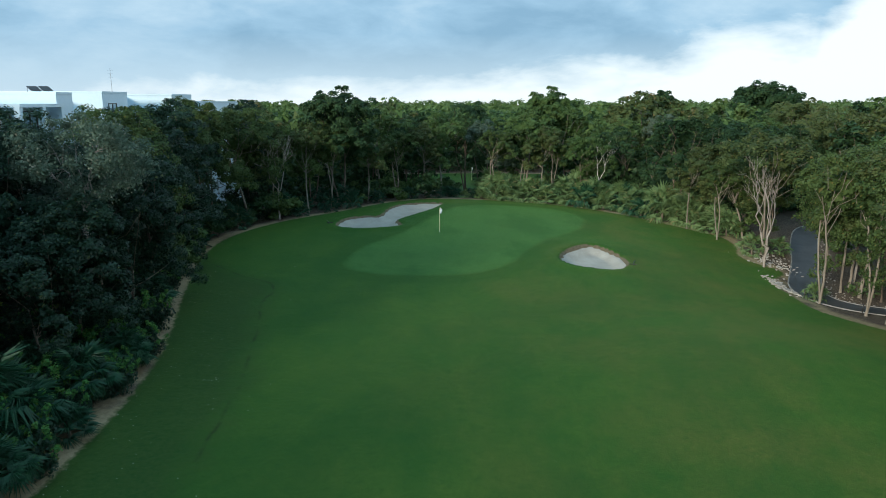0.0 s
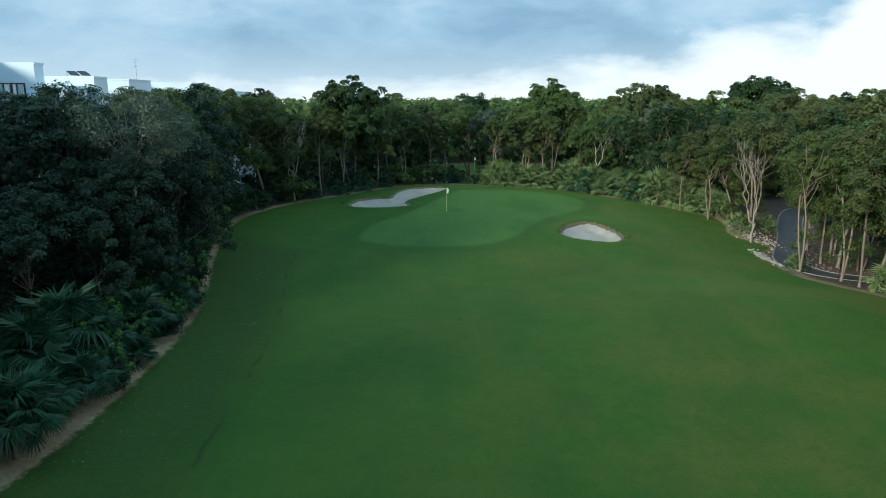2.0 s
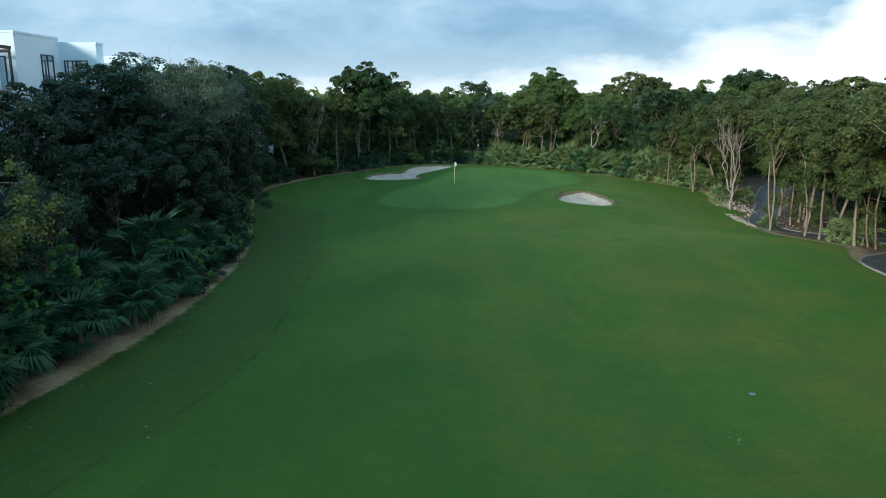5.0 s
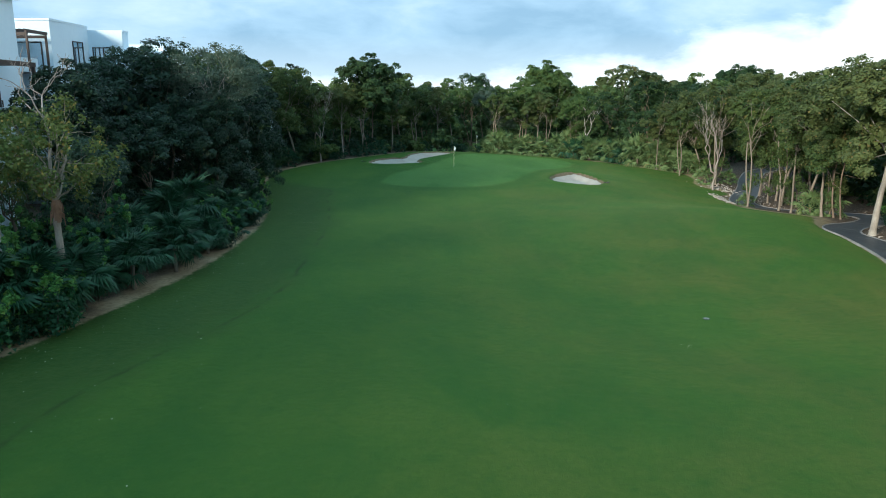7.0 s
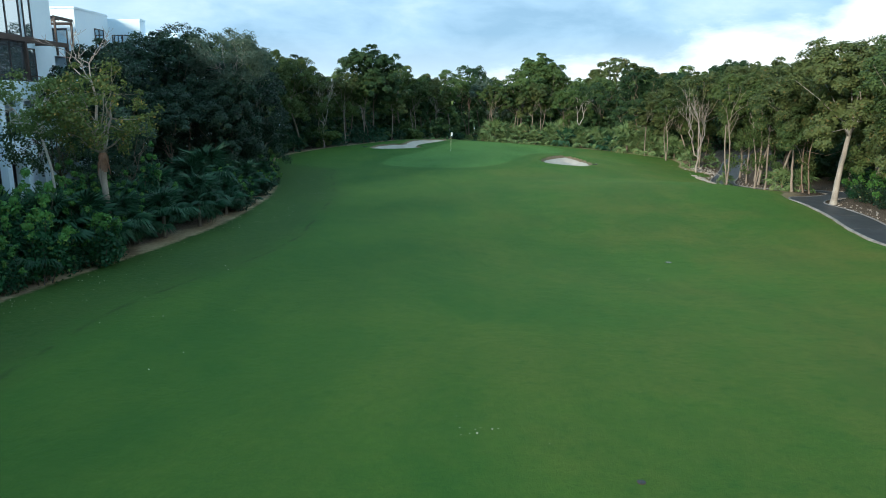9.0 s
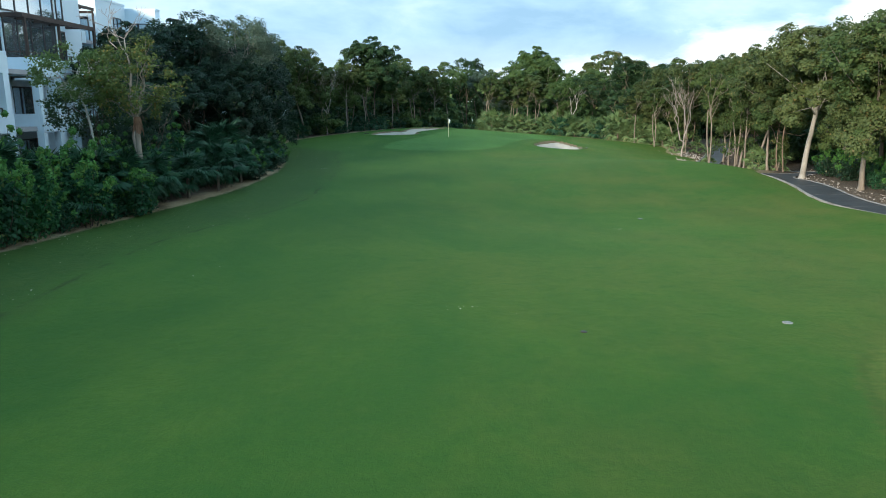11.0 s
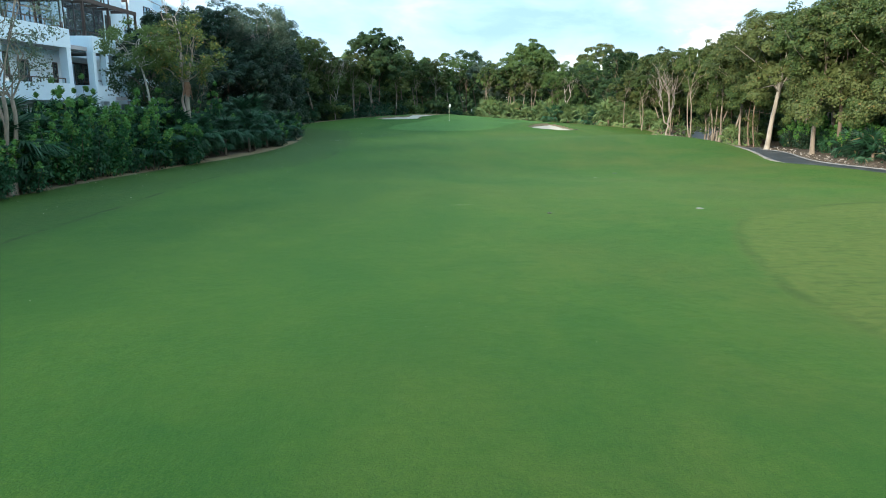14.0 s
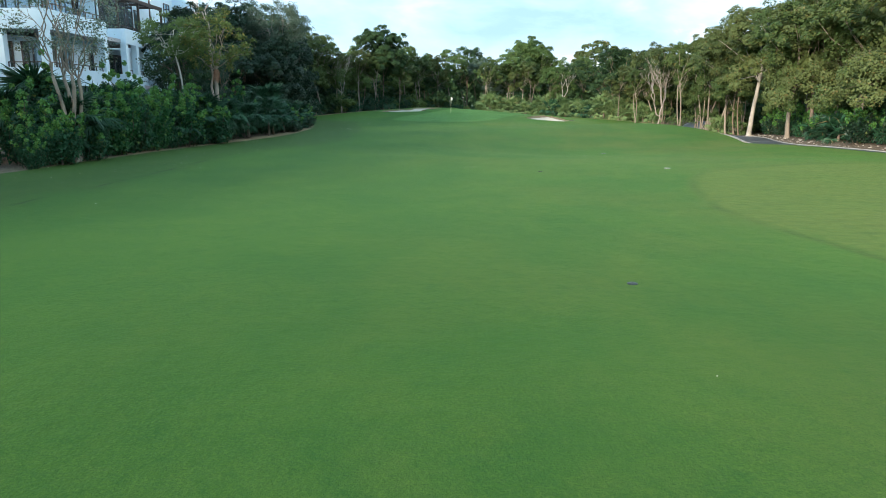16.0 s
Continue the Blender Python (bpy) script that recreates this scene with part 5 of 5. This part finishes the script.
for i in range(26):
    w, z0, ln = 2.4 * i, frng_.uniform(3.8, 4.4), frng_.uniform(0.1, 0.45)
    d_ = np.array((math.cos(w), math.sin(w), 0.0))
    sleeve.add(*tube([d_ * 0.14 + (0, 0, z0), d_ * 0.22 + (0, 0, z0 - ln * 0.4), d_ * 0.24 + (0, 0, z0 - ln)], [0.030, 0.022, 0.006], 3))
part("frayed_bark", sleeve.mesh("frayed_bark", M_FRAYED, False), crowned, "frayed reddish-brown bark below the fork")
put(airy_tree(47, 7.6, 2.3, 5.0, 0.12, 60, 84, M_LEAF_MID, M_BLEACHED, "slender airy tree with a crooked bleached stem before the building", girth=0.6, crook=0.16), -17.5, 8.5, 0)
put(airy_tree(49, 6.4, 2.2, 3.2, 0.12, 70, 84, M_LEAF_DARK, M_TWIG, "small dark airy tree before the building", girth=0.9, crook=0.2), -18.6, 11.2, 0)
put(airy_tree(48, 9.6, 2.6, 3.6, 0.09, 46, 130, M_LEAF_GREY, M_BARK_PALE, "thin half-bare tree with many fine twigs", 4, 1.1), -17.3, -5.0, 0)

# tall trees, mostly out of view, added to keep the sun off the building
for x, y, turn, size in ((-30, -5.5, 0, 1.2), (-34, -7, 80, 1.28), (-38.5, -5, 150, 1.25), (-33, -13.5, 200, 1.25), (-28, -14, 260, 1.15), (-39, -14, 30, 1.3), (-43.5, -8, 300, 1.3), (-46, -15, 120, 1.3)):
    taken.append((x, y))
    plant(deep, int(abs(x)) % 2, x, y, turn, size, 1.0)

# woodland filled in round the clearing
BLOCKS = ((-46.5, 6, -23.5, 28), (-48, 25, -26.5, 84))


def in_building(x, y):
    return any(a - 2 < x < c + 2 and b - 2 < y < d + 2 for a, b, c, d in BLOCKS)


def scatter(x0, x1, y0, y1, gap, kinds, out_lo, out_hi, size=(0.85, 1.1), limit=400, way=3.2, tall=(0.88, 1.04)):
    n = 0
    tries = int((x1 - x0) * (y1 - y0) / (gap * gap) * 7)
    xs, ys = prng.uniform(x0, x1, tries), prng.uniform(y0, y1, tries)
    d, w = -signed(LAWN, xs, ys), path_offset(xs, ys)
    for x, y, dd, ww in zip(xs, ys, d, w):
        if out_lo < dd < out_hi and ww > way and float(signed(LAWN_BEYOND, np.float64(x), np.float64(y))) < -1 and not in_building(x, y) and not (64 < y < 83.5 and abs(x - 18.6 + 0.2 * (84 - y)) < 4.8) and free(x, y, gap):
            plant(kinds, int(prng.integers(len(kinds))), x, y, float(prng.uniform(0, 360)), float(prng.uniform(*size)), float(prng.uniform(*tall)))
            n += 1
            if n >= limit:
                break


scatter(-26, -14, 40, 70, 3.8, [near[0], near[1], near[4]], 2.5, 8, (0.72, 0.88), limit=6)
scatter(-26, 32, 68, 86, 3.6, [mid[0], mid[1], mid[4], mid[3]], 3.0, 9, (0.75, 1.0))
scatter(-45, 48, 80, 96, 4.7, mid, 5, 40, (0.85, 1.15), 48)
scatter(-65, 70, 92, 110, 5.0, deep, 9, 70, (0.9, 1.15), 90)
scatter(24, 50, -10, 82, 4.2, [mid[2], mid[3], mid[1], mid[2]], 2.2, 9, (0.8, 1.05), 42)
scatter(28, 76, -22, 100, 5.4, deep, 7, 46, (0.9, 1.15), 50)
scatter(-70, -24, 84, 112, 5.5, deep, 6, 60, (0.9, 1.1), 30)
# added out of view to block low sun from the lawn's left side
scatter(-48, -20, -60, -9, 5.2, deep, 3, 26, (0.85, 1.1), 26)

# far woods as one sheet of crowns to the horizon
frng = np.random.default_rng(5)
cv = []
step = 6.0
for y in np.arange(106, 420, step):
    for x in np.arange(-0.75 * y - 40, 0.75 * y + 40, step * (1 + (y - 106) / 200)):
        cv.append((x + frng.normal(0, 1.6), y + frng.normal(0, 1.6)))
cv = np.array(cv)
cv = cv[~((cv[:, 0] < -26) & (cv[:, 1] < 90))]
cv = cv[signed(LAWN_BEYOND, cv[:, 0], cv[:, 1]) < 1.0]
base = height(cv[:, 0], cv[:, 1])
top = frng.normal(10.6, 0.9, len(cv)) + 0.006 * (cv[:, 1] - 106)
k = 7
aa = frng.uniform(0, 6.28, (len(cv), k))
rr = 2.6 * np.sqrt(frng.uniform(0, 1, (len(cv), k)))
pf = np.stack([cv[:, :1] + np.cos(aa) * rr, cv[:, 1:] + np.sin(aa) * rr, (base + top)[:, None] - 1.4 - 0.32 * rr ** 2 * frng.uniform(0.6, 1.3, rr.shape), np.full(rr.shape, 1.7)], -1).reshape(-1, 4)
c, nr = puff_leaves(frng, pf, 12, 1.0)
v, f = leaf_cloud(frng, c, nr, 1.15, three=True)
tagged(new("far_woods", mesh_of("far_woods", v, f, M_LEAF_MID)), "dense green tree canopy reaching to the horizon", "woods", kind="stuff")

# ---- palms and shrubs along the edges ----
palms = [
    fan_palm(61, 0.7, 1.8, 28, M_PALM, "fan palm with broad dark green fronds at the lawn's edge"),
    fan_palm(62, 0.5, 1.6, 26, M_PALM, "low fan palm with broad dark green fronds"),
    fan_palm(63, 1.3, 1.8, 30, M_PALM, "short-trunked fan palm with spread green fronds"),
]
far_palms = [
    fan_palm(71, 0.7, 2.0, 20, M_PALM_LIGHT, "pale green fan palm in the thicket", True),
    fan_palm(72, 0.3, 1.8, 18, M_PALM_LIGHT, "low pale green fan palm in the thicket", True),
    fan_palm(73, 0.5, 1.9, 18, M_PALM, "green fan palm in the thicket", True),
]
shrubs = [
    shoot_bush(81, 3.5, 1.15, 0.155, 3700, M_BUSH, "bright green upright leafy shrub on thin bare stems", 8),
    shoot_bush(82, 2.9, 1.2, 0.155, 3500, M_SHRUB, "green upright leafy shrub at the lawn's edge", 9),
    # dark leaf colour stands in for the shade under the trees
    shoot_bush(83, 2.5, 1.35, 0.165, 3600, M_LEAF_SHADED, "dark green leafy shrub beneath the trees", 11),
]
sapling = shoot_bush(84, 4.6, 1.0, 0.165, 3600, M_SHRUB, "tall dark green sapling among the shrubs", 6)
far_shrubs = [
    bush(91, 2.5, 1.7, 0.31, 1100, M_LEAF_DARK, "dark green undergrowth shrub beneath trees", "undergrowth", three=True),
    bush(92, 2.1, 1.6, 0.30, 1100, M_LEAF_MID, "green undergrowth shrub beneath the trees", "undergrowth", three=True),
]
low_taken = []


def sow(kinds, count, x0, x1, y0, y1, lo, hi, gap, size, way=2.3):
    n = 0
    xs, ys = prng.uniform(x0, x1, count * 25), prng.uniform(y0, y1, count * 25)
    d, w = -signed(LAWN, xs, ys), path_offset(xs, ys)
    for x, y, dd, ww in zip(xs, ys, d, w):
        if n >= count:
            break
        if not (lo < dd < hi and ww > way) or any((x - a) ** 2 + (y - b) ** 2 < gap * gap for a, b in low_taken):
            continue
        if abs(x - 4) < 11 and 92 < y < 124 or y > 84 and (0.012 < x / y < 0.054 or 0.108 < x / y < 0.148):
            continue
        if any(a - 1 < x < c_ + 1 and b - 1 < y < d_ + 1 for a, b, c_, d_ in BLOCKS):
            continue
        low_taken.append((x, y))
        plant(kinds, int(prng.integers(len(kinds))), x, y, float(prng.uniform(0, 360)), float(prng.uniform(*size)), float(prng.uniform(0.85, 1.15)), kinds[0].get("group", ""))
        n += 1


sow([sapling], 13, -22, -14, -3, 14, 1.2, 4.2, 2.4, (0.75, 1.05))
sow([palms[0], palms[2]], 8, -24, -16, -5, 9, 1.8, 4.6, 2.0, (1.0, 1.3))
sow(palms, 26, -20, -12, 4, 21, 0.6, 4.4, 1.2, (0.62, 1.0))
sow(palms, 9, -20, -12, 21, 40, 0.6, 4.4, 1.6, (0.62, 0.9))
sow([shrubs[0], shrubs[1], shrubs[1]], 28, -25, -14, -6, 10, 0.15, 3.2, 1.15, (0.5, 1.15))
sow(shrubs, 24, -26, -14, -26, -6.5, 0.35, 3.6, 1.05, (0.5, 0.8))
sow(shrubs[1:], 24, -22, -12, 4, 17, 0.6, 5.0, 1.2, (0.5, 1.05))
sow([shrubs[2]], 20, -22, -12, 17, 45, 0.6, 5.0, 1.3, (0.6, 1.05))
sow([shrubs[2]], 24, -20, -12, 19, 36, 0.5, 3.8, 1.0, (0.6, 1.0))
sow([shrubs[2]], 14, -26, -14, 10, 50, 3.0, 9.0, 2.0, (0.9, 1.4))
sow([far_palms[2], far_shrubs[0], far_shrubs[1], far_palms[2]], 58, -26, 0, 42, 82, 0.6, 6.0, 1.6, (0.6, 1.1))
sow(far_palms[:2] + far_palms, 105, 5.5, 28, 64, 96, 0.6, 8.0, 1.3, (0.9, 1.35))
sow(far_shrubs, 30, 0, 30, 66, 96, 3.0, 12.0, 2.0, (0.8, 1.2))
sow(far_shrubs, 26, -50, 50, 86, 112, 6.0, 30.0, 2.6, (0.9, 1.5))
sow([far_palms[2], shrubs[1], shrubs[2]], 30, 24, 40, -25, 40, 0.6, 9.0, 2.0, (0.4, 0.75), 2.0)
sow([far_palms[2], far_shrubs[1]], 16, 32, 46, 44, 66, 2.0, 16.0, 2.2, (0.5, 0.9), 2.6)
sow([shrubs[2], far_shrubs[0], far_palms[2]], 34, 23, 36, -30, 17, 2.2, 9.0, 1.7, (0.6, 1.0), 2.6)
sow(far_shrubs, 35, 30, 60, -30, 80, 8.0, 26.0, 2.6, (0.8, 1.4), 4.0)

for x, y, size in ((-17.7, -4.2, 1.0), (-20.6, -1.6, 1.4), (-18.9, 3.2, 1.2)):
    again(palms[2], x, y, 50 * x, size, group="fan palms")

for x, y, size in ((-15.6, 22.2, 1.25), (-14.7, 20.9, 0.75), (-14.6, 22.6, 0.8), (-15.9, 20.4, 1.1), (-14.5, 26.2, 0.85), (-14.3, 29.6, 0.7), (-15.6, 7.5, 1.0), (-15.1, 9.2, 0.9), (-16.5, 6.6, 1.05)):
    again(palms[2], x, y, 80 * x + 30 * y, size, group="fan palms")

# low growth before the far lawn
for i, x, y, size in ((2, 1.4, 84.6, 0.55), (1, 2.6, 83.4, 0.5), (2, 3.7, 84.2, 0.5), (0, 4.6, 83.2, 0.55), (2, 0.6, 86.4, 0.5), (2, 3.0, 86.6, 0.5), (1, 5.2, 86.0, 0.5), (2, 4.2, 88.4, 0.45), (0, 1.8, 88.6, 0.45)):
    again(far_palms[i], x, y, 90 * x + 20 * y, size, group="fan palms")

# tall shrubs in the hedge
for i, x, y, size, tall in ((1, -17.1, -6.6, 0.8, 1.0), (1, -16.9, -4.3, 0.9, 1.0), (1, -17.3, -8.3, 0.5, 0.95), (0, -17.0, -1.6, 1.1, 1.15), (0, -16.6, 1.4, 1.05, 1.15), (1, -17.2, 0.2, 1.2, 1.2), (0, -15.9, 4.2, 1.0, 1.1), (1, -16.6, 5.4, 1.2, 1.2), (0, -15.0, 7.2, 0.85, 1.0)):
    again(shrubs[i], x, y, 70 * x + 40 * y, size, 0, tall, group="shrubs")

# leafy edge of the wood beyond the path's near end
for i, x, y, size, tall in ((2, 25.0, 13.2, 0.8, 1.0), (1, 25.8, 10.8, 0.9, 1.0), (2, 24.6, 8.4, 0.9, 1.1), (2, 26.0, 6.2, 1.1, 1.2), (2, 25.0, 4.4, 1.0, 1.1), (2, 27.2, 14.4, 0.9, 1.0), (2, 27.9, 20.4, 0.9, 1.0), (2, 27.4, 24.0, 0.8, 1.0), (2, 26.3, 14.9, 0.9, 1.1), (2, 27.2, 17.6, 1.0, 1.1), (2, 26.6, 20.0, 0.8, 1.1), (2, 28.6, 25.8, 1.0, 1.1), (2, 29.0, 23.4, 1.1, 1.1), (2, 28.4, 27.8, 0.9, 1.0), (2, 30.0, 31.6, 1.0, 1.0)):
    again(shrubs[i], x, y, 50 * x + 30 * y, size, 0, tall, group="shrubs")

# single low palms by the path
for x, y, size in ((27.4, 38.2, 0.75), (28.6, 37.6, 0.8), (26.8, 58.9, 0.75), (26.3, 47.4, 0.5), (29.4, 59.4, 0.6), (30.9, 48.6, 0.5)):
    again(far_palms[0], x, y, 60 * x, size, group="fan palms")

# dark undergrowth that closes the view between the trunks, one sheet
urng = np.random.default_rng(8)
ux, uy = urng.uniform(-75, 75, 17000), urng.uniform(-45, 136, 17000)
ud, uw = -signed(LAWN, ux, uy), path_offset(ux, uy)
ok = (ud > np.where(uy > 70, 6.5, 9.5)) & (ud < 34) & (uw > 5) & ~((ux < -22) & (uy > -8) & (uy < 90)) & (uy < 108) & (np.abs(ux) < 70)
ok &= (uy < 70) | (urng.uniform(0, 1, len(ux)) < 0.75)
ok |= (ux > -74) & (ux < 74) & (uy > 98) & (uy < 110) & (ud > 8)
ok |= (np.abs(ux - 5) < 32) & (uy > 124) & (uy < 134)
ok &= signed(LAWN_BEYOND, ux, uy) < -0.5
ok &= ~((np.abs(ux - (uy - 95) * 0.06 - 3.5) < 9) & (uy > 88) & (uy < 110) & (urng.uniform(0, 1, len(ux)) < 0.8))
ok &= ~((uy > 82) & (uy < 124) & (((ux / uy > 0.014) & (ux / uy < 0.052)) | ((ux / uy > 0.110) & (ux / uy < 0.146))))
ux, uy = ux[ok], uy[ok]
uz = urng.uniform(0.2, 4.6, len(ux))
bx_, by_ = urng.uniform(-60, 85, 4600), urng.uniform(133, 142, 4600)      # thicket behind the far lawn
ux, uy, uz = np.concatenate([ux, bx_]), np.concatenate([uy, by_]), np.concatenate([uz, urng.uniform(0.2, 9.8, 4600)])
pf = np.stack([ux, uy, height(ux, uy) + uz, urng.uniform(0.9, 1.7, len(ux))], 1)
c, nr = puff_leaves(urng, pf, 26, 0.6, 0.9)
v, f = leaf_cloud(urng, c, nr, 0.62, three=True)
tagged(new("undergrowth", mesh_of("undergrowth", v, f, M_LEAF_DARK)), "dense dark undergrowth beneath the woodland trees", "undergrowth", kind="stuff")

# kinds that found no place stand in the woods
for kind_ in near + mid + deep + palms + far_palms + shrubs + far_shrubs + [sapling]:
    if kind_.name not in used:
        used.add(kind_.name)
        put(kind_, -24.0, -20.0 - 3.0 * (len(used) % 5))

# ---- loose stones and fallen leaves ----
def rubble(name, label, pts, size, seed, mat):
    rng = np.random.default_rng(seed)
    v, f = [], []
    for x, y in pts:
        r = size * rng.uniform(0.5, 1.5)
        z = float(height(x, y))
        q = rng.normal(0, 1, (8, 3))
        q = np.array([(sx, sy, sz) for sx in (-1, 1) for sy in (-1, 1) for sz in (-1, 1)]) * np.array((0.7, 0.55, 0.4)) + q * 0.16
        a = rng.uniform(0, 6.28)
        rot = np.array(((math.cos(a), -math.sin(a), 0), (math.sin(a), math.cos(a), 0), (0, 0, 1)))
        n = len(v)
        v += list((q * r) @ rot.T + (x, y, z + r * 0.2))
        f += [[n + i for i in s] for s in ((0, 1, 3, 2), (4, 6, 7, 5), (0, 4, 5, 1), (2, 3, 7, 6), (0, 2, 6, 4), (1, 5, 7, 3))]
    return tagged(new(name, mesh_of(name, v, f, mat)), label, "stones", kind="stuff")


srng = np.random.default_rng(9)
pts = [(25.3 + srng.normal(0, 0.28), 50.2 + srng.normal(0, 1.0)) for _ in range(260)]
pts += [(27.6 + srng.normal(0, 0.9), 57.5 + srng.normal(0, 1.8)) for _ in range(160)]
rubble("stones", "pale limestone rubble beside the cart path", pts, 0.09, 3, M_STONE)
n_ = len(PATH_LINE)
pts = []
for i in range(0, n_ - 12):
    t_ = PATH_LINE[i + 1] - PATH_LINE[i]
    L_ = np.linalg.norm(t_)
    nn = np.array((-t_[1], t_[0])) / L_
    for _ in range(int(4.5 * L_ + srng.uniform())):
        o = 1.35 + abs(srng.normal(0, 0.5))
        p_ = PATH_LINE[i] + t_ * srng.uniform() + nn * o
        pts.append(tuple(p_))
rubble("verge_stones", "scattered pale stones on the wooded side of the path", pts, 0.052, 4, M_STONE_DULL)


def fallen(name, label, pts, size, mat, seed):
    rng = np.random.default_rng(seed)
    p = np.array(pts)
    c = np.stack([p[:, 0], p[:, 1], surface(p[:, 0], p[:, 1]) + 0.02], 1)
    v, f = leaf_cloud(rng, c, np.tile((0.0, 0.0, 1.0), (len(p), 1)), size, 0.4, 0.12, 0.25)
    return tagged(new(name, mesh_of(name, v, f, mat)), label, "fallen leaves", kind="stuff")


xs_, ys_ = srng.uniform(-19, -7, 2600), srng.uniform(-20, 60, 2600)
dd_ = signed(LAWN, xs_, ys_)
keep_ = (dd_ > 0.1) & (srng.uniform(0, 1, len(xs_)) < np.exp(-dd_ / 2.2))
fallen("fallen_leaves", "pale fallen leaves scattered on the grass", list(zip(xs_[keep_], ys_[keep_])), 0.052, M_FALLEN, 6)
pts = [(srng.uniform(-9, 18), srng.uniform(-32, 45)) for _ in range(110)]
fallen("fallen_leaves", "sparse pale fallen leaves on the fairway", pts, 0.02, M_FALLEN, 7)

# pale scuffs in the turf, left as small litter
for (cx, cy), n_bits, spread, seed_ in (((-0.5, -7.1), 9, 0.2, 21), ((-10.3, 29.1), 12, 0.25, 22), ((7.3, 8.0), 7, 0.25, 23)):
    q_ = np.random.default_rng(seed_)
    fallen("turf_scuff", "pale dry scuff of torn turf on the grass", [(cx + q_.normal(0, spread), cy + q_.normal(0, spread * 0.5)) for _ in range(n_bits)], 0.05, M_FALLEN, seed_)
